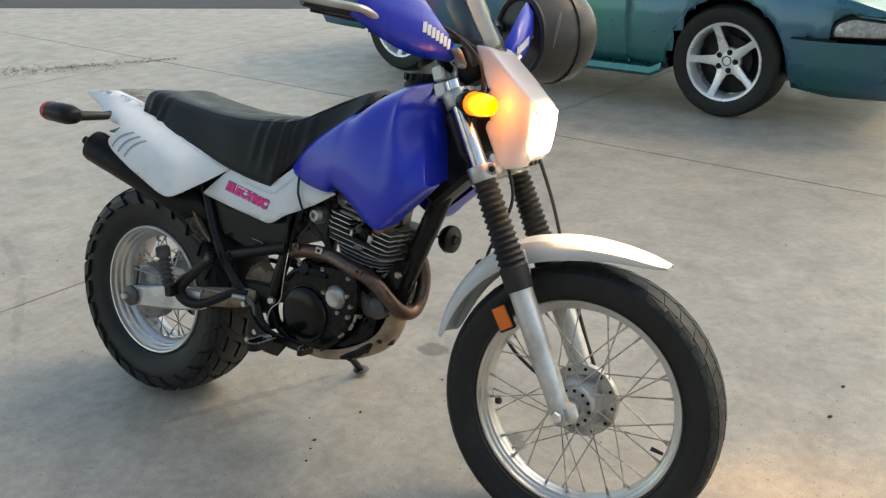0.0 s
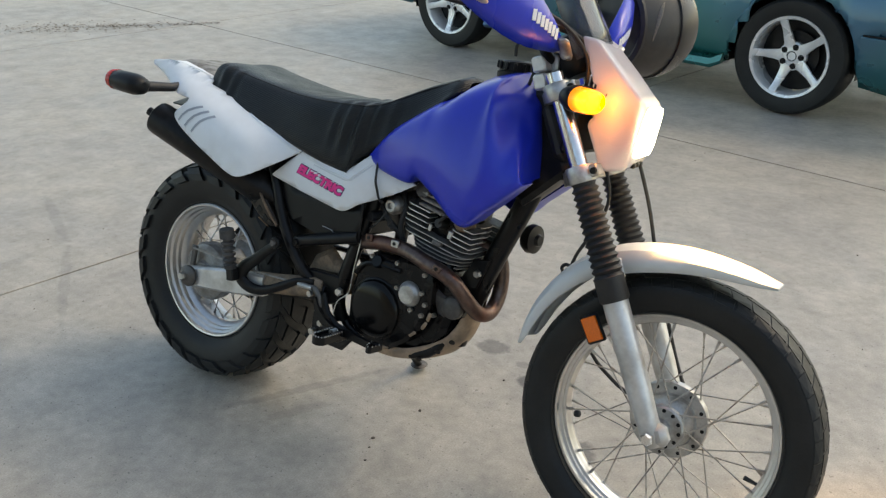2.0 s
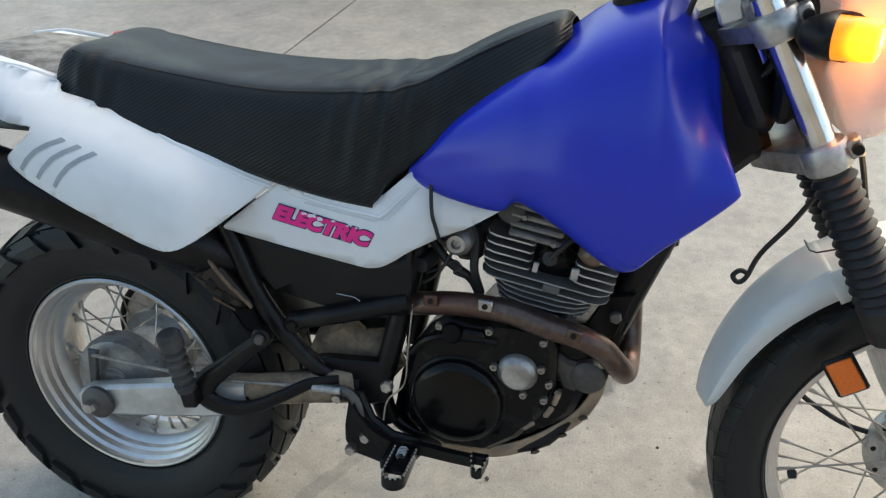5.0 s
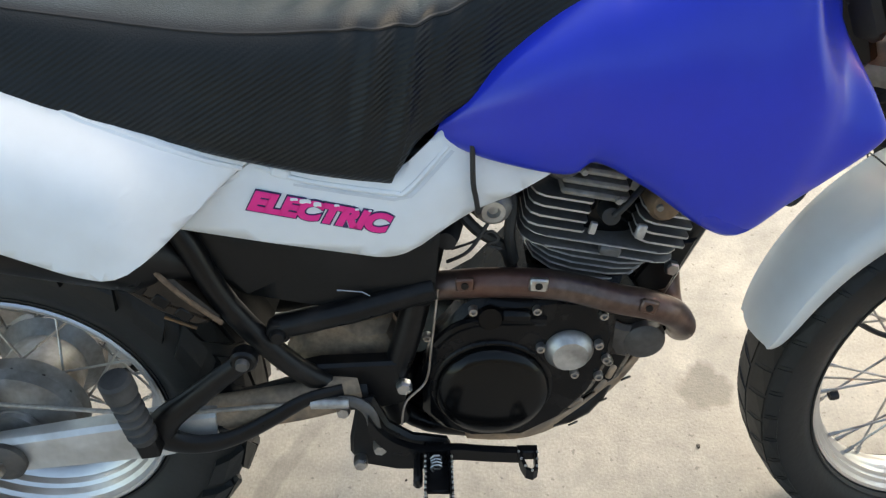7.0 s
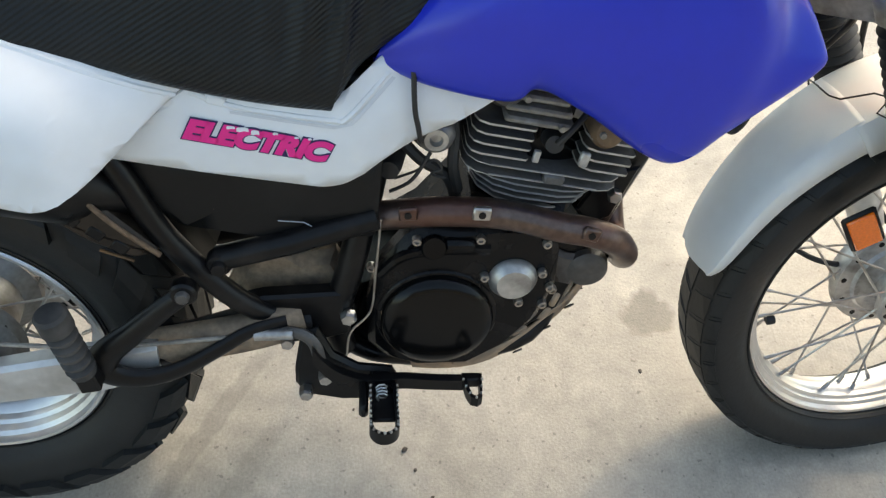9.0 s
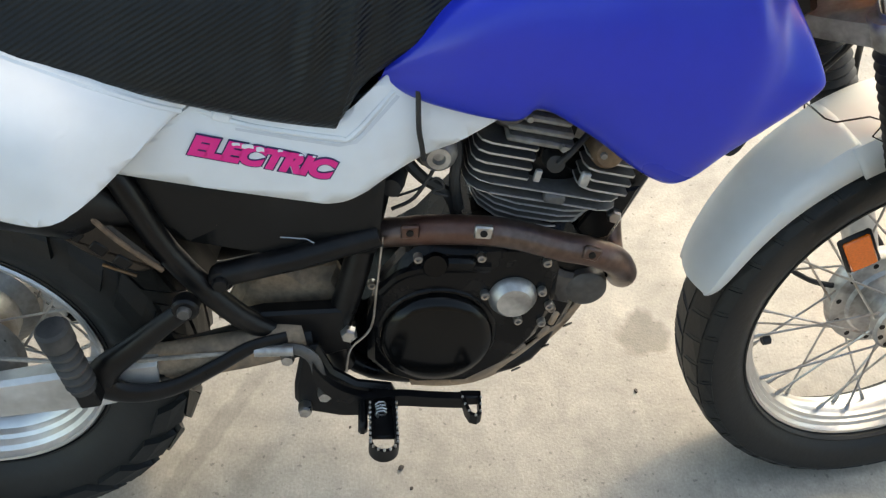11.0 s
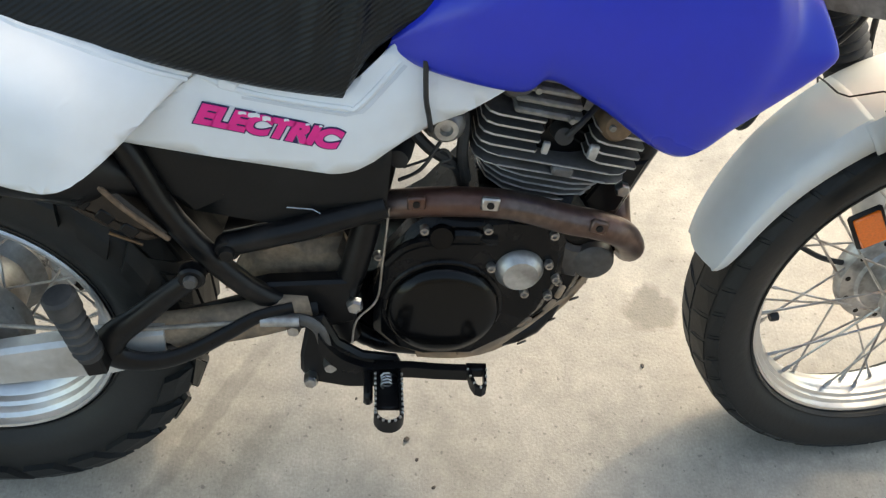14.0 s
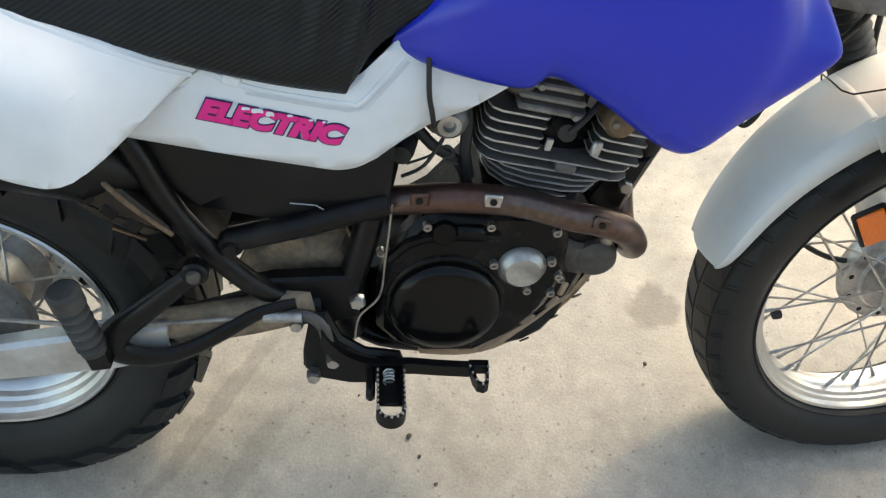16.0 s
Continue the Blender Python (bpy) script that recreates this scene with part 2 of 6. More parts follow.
BRASS = mat("tarnished_brass", (0.2, 0.12, 0.06), 0.45, 0.8, scale=120, vary=0.25, dirt=(0.1, 0.07, 0.05), dirt_amount=0.3, dirt_scale=30)
HUB_GREY = mat("dusty_hub_alloy", (0.3, 0.295, 0.285), 0.48, 0.5, bump=0.0003, scale=120, vary=0.15, dirt=(0.13, 0.1, 0.075), dirt_amount=0.4, dirt_scale=18)
LIT_EDGE = mat("lit_brown_edge", (0.17, 0.115, 0.075), 0.5, 0.4, bump=0.0003, scale=120, vary=0.3)
DUSTY = mat("dusty_casting", (0.27, 0.195, 0.13), 0.75, bump=0.0006, scale=120, vary=0.25, dirt=(0.06, 0.05, 0.042), dirt_amount=0.5, dirt_scale=18)
ALLOY_WHEEL = mat("polished_wheel_alloy", (0.78, 0.78, 0.78), 0.3, 0.45, scale=60, vary=0.05, coat=0.3, dirt=(0.4, 0.38, 0.36), dirt_amount=0.1)
SMOKE_BLACK = mat("dark_visor", (0.012, 0.012, 0.013), 0.3, spec=0.35, scale=60, vary=0.1, dirt=(0.05, 0.05, 0.048), dirt_amount=0.12, dirt_scale=12)
HELMET = mat("helmet_lacquer", (0.036, 0.037, 0.037), 0.42, scale=40, vary=0.15, spec=0.3, dirt=(0.12, 0.11, 0.1), dirt_amount=0.2)
STRAP = mat("beige_strap", (0.25, 0.21, 0.16), 0.8, scale=200, vary=0.2)
SMOKE = mat("smoked_plastic", (0.05, 0.06, 0.075), 0.15, scale=40, vary=0.1, coat=0.4)
SMOKE.node_tree.nodes["Principled BSDF"].inputs["Alpha"].default_value = 0.7
CAR_GLASS = mat("dark_car_glass", (0.01, 0.012, 0.014), 0.08, scale=20, vary=0.1, coat=0.5)
LAMP_GLASS = mat("clear_lamp_plastic", (0.45, 0.46, 0.45), 0.15, 0.3, scale=60, vary=0.3, coat=0.6)
PEBBLE = mat("dark_pebble", (0.07, 0.055, 0.045), 0.8, bump=0.0005, scale=200, vary=0.3)
LEAF = mat("dry_leaf", (0.13, 0.1, 0.07), 0.8, scale=80, vary=0.4)
ASPHALT = mat("road_asphalt", (0.06, 0.062, 0.066), 0.8, bump=0.001, scale=90, vary=0.25, dirt=(0.09, 0.09, 0.09), dirt_amount=0.3, dirt_scale=0.7)
JOINT = mat("joint_dirt", (0.03, 0.027, 0.024), 0.9, scale=30, vary=0.3)
LENS_ON = mat("lit_headlight_lens", (0.9, 0.88, 0.82), 0.3, scale=40, vary=0.05, emit=((1.0, 0.9, 0.68), 9.0))
AMBER_ON = mat("lit_amber_lens", (0.9, 0.3, 0.02), 0.3, scale=60, vary=0.1, emit=((1.0, 0.2, 0.012), 5.0))


def bulb_glow(m, low, high):
    """The lens glows most in front of its bulb and less towards its rim."""
    nt = m.node_tree
    co, off, ln, rr = (nt.nodes.new(k) for k in ("ShaderNodeTexCoord", "ShaderNodeVectorMath", "ShaderNodeVectorMath", "ShaderNodeMapRange"))
    off.operation, ln.operation = "SUBTRACT", "LENGTH"
    off.inputs[1].default_value = (0.7, 0.3, 0.5)
    nt.links.new(co.outputs["Generated"], off.inputs[0])
    nt.links.new(off.outputs[0], ln.inputs[0])
    rr.interpolation_type = "SMOOTHSTEP"
    for k, v in zip(("From Min", "From Max", "To Min", "To Max"), (0.05, 0.6, high, low)):
        rr.inputs[k].default_value = v
    nt.links.new(ln.outputs["Value"], rr.inputs["Value"])
    nt.links.new(rr.outputs[0], nt.nodes["Principled BSDF"].inputs["Emission Strength"])


bulb_glow(AMBER_ON, 0.6, 7.0)


def seat_vinyl():
    """Black vinyl with a fine diagonal weave pressed into it."""
    m = mat("seat_vinyl", (0.011, 0.013, 0.0135), 0.4, spec=0.25, scale=30, vary=0.12, dirt=(0.02, 0.021, 0.022), dirt_amount=0.15, dirt_scale=8)
    nt = m.node_tree
    N, K = nt.nodes, nt.links
    co = N.new("ShaderNodeTexCoord")
    mp = N.new("ShaderNodeMapping")
    mp.inputs["Rotation"].default_value = (0, radians(32), 0)
    wave = N.new("ShaderNodeTexWave")
    wave.bands_direction = "Z"
    wave.inputs["Scale"].default_value, wave.inputs["Distortion"].default_value = 62.0, 0.3
    K.new(co.outputs["Object"], mp.inputs["Vector"])
    K.new(mp.outputs[0], wave.inputs["Vector"])
    sheen = N.new("ShaderNodeTexNoise")
    sheen.inputs["Scale"].default_value = 500
    K.new(co.outputs["Object"], sheen.inputs["Vector"])
    add = N.new("ShaderNodeMath")
    add.operation = "ADD"
    # the weave is pressed into the upright side panels only; the top is plain vinyl
    nrm, sep, flat, mul = N.new("ShaderNodeNewGeometry"), N.new("ShaderNodeSeparateXYZ"), N.new("ShaderNodeMapRange"), N.new("ShaderNodeMath")
    K.new(nrm.outputs["Normal"], sep.inputs[0])
    K.new(sep.outputs["Z"], flat.inputs["Value"])
    for k, v in zip(("From Min", "From Max", "To Min", "To Max"), (0.68, 0.86, 1.0, 0.0)):
        flat.inputs[k].default_value = v
    mul.operation = "MULTIPLY"
    K.new(wave.outputs["Fac"], mul.inputs[0])
    K.new(flat.outputs[0], mul.inputs[1])
    K.new(mul.outputs[0], add.inputs[0])
    K.new(sheen.outputs["Fac"], add.inputs[1])
    bp = N.new("ShaderNodeBump")
    bp.inputs["Distance"].default_value = 0.0005
    K.new(add.outputs[0], bp.inputs["Height"])
    K.new(bp.outputs[0], N["Principled BSDF"].inputs["Normal"])
    return m


SEAT = seat_vinyl()


def translucent_white():
    """Thin milky plastic that lets a lamp behind it shine through."""
    m = mat("milky_fairing_plastic", (0.67, 0.64, 0.7), 0.26, scale=25, vary=0.03)
    b = m.node_tree.nodes["Principled BSDF"]
    tr = m.node_tree.nodes.new("ShaderNodeBsdfTranslucent")
    tr.inputs["Color"].default_value = (0.8, 0.76, 0.74, 1)
    mix = m.node_tree.nodes.new("ShaderNodeMixShader")
    mix.inputs[0].default_value = 0.4
    out = m.node_tree.nodes["Material Output"]
    m.node_tree.links.new(b.outputs[0], mix.inputs[1])
    m.node_tree.links.new(tr.outputs[0], mix.inputs[2])
    m.node_tree.links.new(mix.outputs[0], out.inputs["Surface"])
    return m


FAIRING = translucent_white()


def car_paint():
    """Colour-shift lacquer: teal drifting to violet in broad patches, with metal flake."""
    m = mat("colour_shift_lacquer", (0.015, 0.14, 0.14), 0.3, 0.55, scale=900, vary=0.3, rough_vary=0.05, coat=0.8)
    nt = m.node_tree
    N, K = nt.nodes, nt.links
    co, gr = N.new("ShaderNodeTexCoord"), N.new("ShaderNodeTexNoise")
    gr.inputs["Scale"].default_value, gr.inputs["Detail"].default_value = 1.1, 1
    K.new(co.outputs["Object"], gr.inputs["Vector"])
    ramp = N.new("ShaderNodeValToRGB")
    ramp.color_ramp.elements[0].position, ramp.color_ramp.elements[0].color = 0.35, (0.018, 0.17, 0.155, 1)
    ramp.color_ramp.elements[1].position, ramp.color_ramp.elements[1].color = 0.62, (0.03, 0.1, 0.2, 1)
    e = ramp.color_ramp.elements.new(0.75)
    e.color = (0.2, 0.05, 0.2, 1)
    K.new(gr.outputs["Fac"], ramp.inputs["Fac"])
    K.new(ramp.outputs["Color"], N["Principled BSDF"].inputs["Base Color"])
    return m


CAR_PAINT = car_paint()


def concrete():
    """Broom-finished driveway concrete: fine grain, blotches, faint broom lines, oil spots, dark streaks and a painted
    wheel shadow.
    """
    m = mat("driveway_concrete", (0.4, 0.37, 0.335), 0.42, scale=260, vary=0.16)
    nt = m.node_tree
    N, K = nt.nodes, nt.links
    b = N["Principled BSDF"]
    geo = N.new("ShaderNodeNewGeometry")

    def noise_(scale, detail, lo, hi, to0, to1, stretch=(1, 1, 1), rot=0.0):
        mp, n, r = N.new("ShaderNodeMapping"), N.new("ShaderNodeTexNoise"), N.new("ShaderNodeMapRange")
        mp.inputs["Scale"].default_value, mp.inputs["Rotation"].default_value = stretch, (0, 0, radians(rot))
        n.inputs["Scale"].default_value, n.inputs["Detail"].default_value = scale, detail
        K.new(geo.outputs["Position"], mp.inputs["Vector"])
        K.new(mp.outputs[0], n.inputs["Vector"])
        K.new(n.outputs["Fac"], r.inputs["Value"])
        for k, v in zip(("From Min", "From Max", "To Min", "To Max"), (lo, hi, to0, to1)):
            r.inputs[k].default_value = v
        return r.outputs[0]

    def times(a, c):
        mx = N.new("ShaderNodeMix")
        mx.data_type, mx.blend_type = "RGBA", "MULTIPLY"
        mx.inputs["Factor"].default_value = 1
        K.new(a, mx.inputs["A"])
        K.new(c, mx.inputs["B"])
        return mx.outputs["Result"]

    base = N.new("ShaderNodeMix")
    base.data_type = "RGBA"
    base.inputs["A"].default_value, base.inputs["B"].default_value = (0.46, 0.415, 0.345, 1), (0.39, 0.355, 0.305, 1)
    K.new(noise_(1.4, 5, 0.35, 0.65, 0, 1), base.inputs["Factor"])
    col = base.outputs["Result"]
    col = times(col, noise_(7, 6, 0.3, 0.7, 0.8, 1.06))
    col = times(col, noise_(200, 4, 0.3, 0.7, 0.86, 1.1))
    col = times(col, noise_(60, 3, 0.3, 0.7, 0.93, 1.05, (8, 1, 1), 20))
    col = times(col, noise_(30, 5, 0.3, 0.7, 0.86, 1.08))
    specks = noise_(75, 2, 0.66, 0.72, 1.0, 0.6)
    col = times(col, specks)

    def spot(x, y, r, dark, sx=1.0, rot=0.0):
        """A dark patch with a ragged edge."""
        mp, ln, ad = N.new("ShaderNodeMapping"), N.new("ShaderNodeVectorMath"), N.new("ShaderNodeMath")
        mp.vector_type = "TEXTURE"
        mp.inputs["Location"].default_value, mp.inputs["Rotation"].default_value, mp.inputs["Scale"].default_value = (x, y, 0), (0, 0, radians(rot)), (sx, 1, 1)
        K.new(geo.outputs["Position"], mp.inputs["Vector"])
        ln.operation, ad.operation = "LENGTH", "ADD"
        K.new(mp.outputs[0], ln.inputs[0])
        K.new(ln.outputs["Value"], ad.inputs[0])
        K.new(noise_(28, 4, 0.2, 0.8, -0.35 * r, 0.35 * r), ad.inputs[1])
        rr = N.new("ShaderNodeMapRange")
        rr.inputs["From Min"].default_value, rr.inputs["From Max"].default_value = r * 0.75, r * 1.1
        rr.inputs["To Min"].default_value, rr.inputs["To Max"].default_value = dark, 1.0
        K.new(ad.outputs[0], rr.inputs["Value"])
        return rr.outputs[0]

    # the patch at (1.36, 0.02) is the front wheel's shadow, painted on
    for q in ((0.569, 0.589, 0.045, 0.55, 1.3, 20), (0.78, 0.492, 0.042, 0.45, 1.2, 0), (0.71, 0.56, 0.018, 0.7, 1.5, 0), (1.051, 0.274, 0.052, 0.5, 1.1, 30),
              (0.27, 0.05, 0.018, 0.8, 16.0, 62), (0.33, -0.05, 0.022, 0.85, 5.0, 64), (1.36, 0.02, 0.05, 0.82, 5.0, 12), (-1.5, 0.33, 0.022, 0.86, 16.0, -24), (-0.9, 0.0, 0.02, 0.86, 18.0, -34),
              (-1.2, -0.15, 0.03, 0.88, 12.0, 95), (-0.5, 0.35, 0.02, 0.88, 14.0, 12)):
        col = times(col, spot(*q))
    K.new(col, b.inputs["Base Color"])
    bp = N.new("ShaderNodeBump")
    bp.inputs["Distance"].default_value = 0.0003
    K.new(noise_(180, 6, 0.2, 0.8, 0, 1), bp.inputs["Height"])
    K.new(bp.outputs[0], b.inputs["Normal"])
    return m


CONCRETE = concrete()


# ---- motorcycle: built upright in its own axes (x ahead, y to its left, z up), leaning on its side stand ----
LEAN = 12.16
bike = thing("motorcycle", "blue and white dual-sport motorcycle leaning on its side stand on concrete", "motorcycle", pose(-0.0132, -0.0119, 0.0295, -12.161, 1.102, 1.495))
FAX, RAX = (1.346, 0.028, 0.322), (-0.01, -0.008, 0.2895)


def about(c, rz, rx):
    """A turn of rz, then rx degrees, about the place c."""
    return Matrix.Translation(c) @ Matrix.Rotation(radians(rz), 4, "Z") @ Matrix.Rotation(radians(rx), 4, "X") @ Matrix.Translation(-Vector(c))


# the steered wheel points to the machine's left
STEER = about(FAX, 4.7, -2.2)


def ease(v):
    v = max(0.0, min(1.0, v))
    return v * v * (3 - 2 * v)


def tyre(name, tread, axle, outer, rim, half, n, rows, label, rise=0.007, fill=0.8):
    """A tyre with raised tread blocks. rows: (from, to, phase) across the tread as shares of its half width."""
    base = outer - 0.007
    h = base - rim
    line = spline([(base, 0.0), (rim + 0.985 * h, 0.42 * half), (rim + 0.93 * h, 0.74 * half), (rim + 0.8 * h, 0.95 * half), (rim + 0.58 * h, half), (rim + 0.3 * h, 0.93 * half),
                   (rim + 0.12 * h, 0.8 * half), (rim + 0.04 * h, 0.74 * half), (rim + 0.002, 0.7 * half)], 4)
    prof = [(r, -y) for r, y in line[::-1]] + line[1:] + [(rim + 0.002, 0.55 * half), (rim + 0.002, -0.55 * half)]
    ob = part(name, Geo().lathe(prof, axle, (0, 1, 0), 72, ring=True), RUBBER, bike, label)
    ribs_ = Geo()
    for side in (-1, 1):
        for k in (26,):
            r0, y0 = line[k]
            ribs_.lathe([(r0 + 0.003, side * (y0 - 0.002)), (r0 + 0.0015, side * (y0 + 0.0022)), (r0 - 0.0015, side * (y0 + 0.0022)), (r0 - 0.003, side * (y0 - 0.002))], axle, (0, 1, 0), 72, ring=True)
    part("side_wall_rib", ribs_, RUBBER, ob)
    blocks, c = Geo(), Vector(axle)

    def at(a, s, up):
        f = abs(s) * 15
        i = int(f)
        (r0, y0), (r1, y1) = line[i], line[i + 1]
        t, q = f - i, math.hypot(r1 - r0, y1 - y0)
        r, y = r0 + t * (r1 - r0) + up * (y1 - y0) / q, y0 + t * (y1 - y0) - up * (r1 - r0) / q
        return c + Vector((r * math.cos(a), y * (1 if s > 0 else -1), r * math.sin(a)))

    step = 2 * math.pi / n
    for i in range(n):
        for lo, hi, phase, slant in rows:
            a0, w = (i + phase) * step, fill * step
            lower, upper = [], []
            for a, s in ((0, lo), (0, (lo + hi) / 2), (0, hi), (1, hi), (1, (lo + hi) / 2), (1, lo)):
                t = a0 + a * w + slant * step * (abs(s) - abs(lo))
                lower.append(at(t, s, -0.002))
                mid_a, mid_s = a0 + 0.5 * w + slant * step * (abs(s) - abs(lo)), (lo + hi) / 2
                upper.append(at(mid_a + (t - mid_a) * 0.92, mid_s + (s - mid_s) * 0.94, rise))
            blocks.loft([lower, upper])
    part(tread, blocks, RUBBER, ob, smooth=0)
    return ob


REAR_ROWS = [row for g in (-1, 1) for row in ((g * 0.04, g * 0.38, 0.0, -1.3 * g), (g * 0.42, g * 0.68, 0.5, 1.7), (g * 0.71, g * 1.04, 0.78, -1.2))]
FRONT_ROWS = [(-0.86, -0.55, 0.0, -0.4), (-0.5, -0.05, 0.4, -0.7), (0.05, 0.5, 0.0, -0.7), (0.55, 0.86, 0.5, -0.4)]
tyre("rear_tyre", "tread", RAX, 0.318, 0.193, 0.093, 24, REAR_ROWS, "wide black knobbly rear tyre", 0.01, 0.7)
swivel.append(STEER)
tyre("front_tyre", "tread", FAX, 0.338, 0.248, 0.064, 44, FRONT_ROWS, "black dual-sport front tyre, dusty side wall", 0.0016, 0.93)
swivel.pop()


def rim(name, axle, r, half, depth, label):
    side_ = [(r + 0.003, -half - 0.002), (r + 0.0035, -half - 0.007), (r + 0.0005, -half - 0.0095), (r - 0.004, -half - 0.0085), (r - 0.0055, -half - 0.004), (r - 0.0065, -half * 0.97), (r - 0.0125, -half * 0.9),
             (r - 0.0135, -half * 0.72), (r - 0.019, -half * 0.66), (r - 0.02, -half * 0.5), (r - depth + 0.003, -half * 0.36), (r - depth, -half * 0.2)]
    prof = side_ + [(q, -y) for q, y in side_[::-1]]
    return part(name, Geo().lathe(prof, axle, (0, 1, 0), 72, ring=True), RIM, bike, label)


rear_rim = rim("rear_rim", RAX, 0.193, 0.066, 0.036, "silver aluminium spoked rear rim")
swivel.append(STEER)
front_rim = rim("front_rim", FAX, 0.247, 0.031, 0.024, "silver aluminium spoked front rim")


def spokes(parent, axle, near, far, rim_r, count, cross):
    for side, (hub_r, hub_y) in ((-1, near), (1, far)):
        for i in range(count // 2):
            a = 2 * math.pi * (i + 0.25 * side) / (count // 2)
            turn = cross if i % 2 else -cross
            p = Vector(axle) + Vector((hub_r * math.cos(a + turn), hub_y, hub_r * math.sin(a + turn)))
            b = a + (0.05 if i % 2 else -0.05)
            q = Vector(axle) + Vector((rim_r * math.cos(b), side * 0.008, rim_r * math.sin(b)))
            e = q + (p - q).normalized() * 0.016
            part("spoke", Geo().tube([p, e], 0.0019, 6).tube([e, q], [0.0032, 0.0036], 6), STEEL, parent)


spokes(front_rim, FAX, (0.044, -0.042), (0.08, 0.018), 0.224, 36, 0.75)
swivel.pop()
spokes(rear_rim, RAX, (0.075, -0.05), (0.075, 0.05), 0.158, 36, 0.6)
# tyre valve
swivel.append(STEER)
part("rim_lock", Geo().lathe([(0.0, 0.0), (0.007, 0.0), (0.008, 0.004), (0.008, 0.012), (0.005, 0.014), (0.0, 0.015)], (FAX[0] - 0.203, FAX[1] - 0.012, FAX[2] - 0.052), (1, 0, 0.25), 12), BLACK_RUBBER, front_rim)
part("valve", Geo().tube([(FAX[0] + 0.215, 0, FAX[2] - 0.055), (FAX[0] + 0.188, -0.005, FAX[2] - 0.048)], [0.004, 0.0055], 8), BLACK_RUBBER, front_rim)
swivel.pop()


def hub(name, axle, profile, holes, near, far, mat_, label):
    ob = part(name, Geo().lathe(profile, axle, (0, 1, 0), 40), mat_, bike, label)
    for hole_r, hole_y in (near, far):
        for i in range(holes):
            a = 2 * math.pi * i / holes
            p = Vector(axle) + Vector((hole_r * math.cos(a), hole_y, hole_r * math.sin(a)))
            part("spoke_hole", Geo().lathe([(0.0045, -0.002), (0.0045, 0.002)], p, (0, 1, 0), 8), BLACK, ob)
    return ob


swivel.append(STEER)
front_hub = hub("front_hub", FAX, [(0.016, -0.078), (0.021, -0.074), (0.023, -0.054), (0.046, -0.052), (0.05, -0.048), (0.05, -0.036), (0.034, -0.026), (0.036, -0.006), (0.05, 0.004),
                                   (0.06, 0.004), (0.064, 0.01), (0.086, 0.012), (0.088, 0.016), (0.088, 0.03), (0.08, 0.036), (0.078, 0.05), (0.02, 0.06)], 12, (0.041, -0.0515), (0.077, 0.0125), ALLOY, "grey cast drum hub")
swivel.pop()
rear_hub = hub("rear_hub", RAX, [(0.02, -0.105), (0.035, -0.1), (0.04, -0.078), (0.078, -0.072), (0.082, -0.062), (0.084, -0.05), (0.06, -0.04), (0.055, 0.03),
                                 (0.075, 0.045), (0.075, 0.06), (0.02, 0.07)], 12, (0.076, -0.067), (0.07, 0.058), HUB_GREY, "dull grey drum brake hub")
part("brake_plate", Geo().lathe([(0.0, -0.108), (0.03, -0.106), (0.034, -0.098), (0.06, -0.096), (0.08, -0.088), (0.086, -0.074), (0.08, -0.07)], RAX, (0, 1, 0), 40), HUB_GREY, rear_hub)
# sprocket on the far side with its chain
teeth = []
for i in range(96):
    a, r = 2 * math.pi * i / 96, 0.112 + (0.004 if i % 2 else -0.004)
    teeth.append((RAX[0] + r * math.cos(a), RAX[2] + r * math.sin(a)))
part("sprocket", Geo().plate(teeth, 0.098, 0.105, 0.001), STEEL, bike, "steel rear sprocket")
chain = [(RAX[0] + 0.116 * math.cos(a), 0.1015, RAX[2] + 0.116 * math.sin(a)) for a in [radians(95 + 8.5 * i) for i in range(21)]]
part("chain", Geo().tube([(0.46, 0.1015, 0.43)] + chain + [(0.46, 0.1015, 0.36)], 0.008, 8), BLACK, bike, "greasy drive chain")

# swing arm, both legs and the brace
for s in (-1, 1):
    arm = Geo()
    rings = []
    for x, z, h, w in ((-0.05, 0.278, 0.018, 0.012), (-0.03, 0.281, 0.029, 0.014), (0.12, 0.311, 0.033, 0.016), (0.2, 0.327, 0.034, 0.017), (0.27, 0.34, 0.03, 0.016)):
        y = s * (0.142 - 0.06 * max(0.0, x - 0.2))
        rings.append([(x, y - w, z - h + 0.006), (x, y - w + 0.006, z - h), (x, y + w - 0.006, z - h), (x, y + w, z - h + 0.006),
                      (x, y + w, z + h - 0.006), (x, y + w - 0.006, z + h), (x, y - w + 0.006, z + h), (x, y - w, z + h - 0.006)])
    arm.loft(rings)
    leg = part("swing_arm", arm, RIM_PAINT, bike, "silver box-section swing arm")
    part("adjuster", Geo().lathe([(0.0, -0.012), (0.02, -0.01), (0.03, -0.004), (0.03, 0.004)], (-0.006, s * 0.163, 0.289), (0, s * -1 if s > 0 else 1, 0), 20), GREY_CAST, leg)
    part("axle_nut", Geo().lathe([(0.0, -0.026), (0.01, -0.026), (0.012, -0.02), (0.012, 0)], (-0.01, s * 0.163, 0.2895), (0, -s, 0) if s > 0 else (0, 1, 0), 6), STEEL, leg, smooth=0)
for s in (-1, 1):
    part("swing_arm_pivot", Geo().tube([(0.25, s * 0.128, 0.337), (0.36, s * 0.11, 0.358), (0.46, s * 0.1, 0.372)], [0.024, 0.028, 0.03], 12), BLACK, bike)
part("axle", Geo().tube([(-0.01, -0.175, 0.2895), (-0.01, 0.175, 0.2895)], 0.008, 10), STEEL, bike)

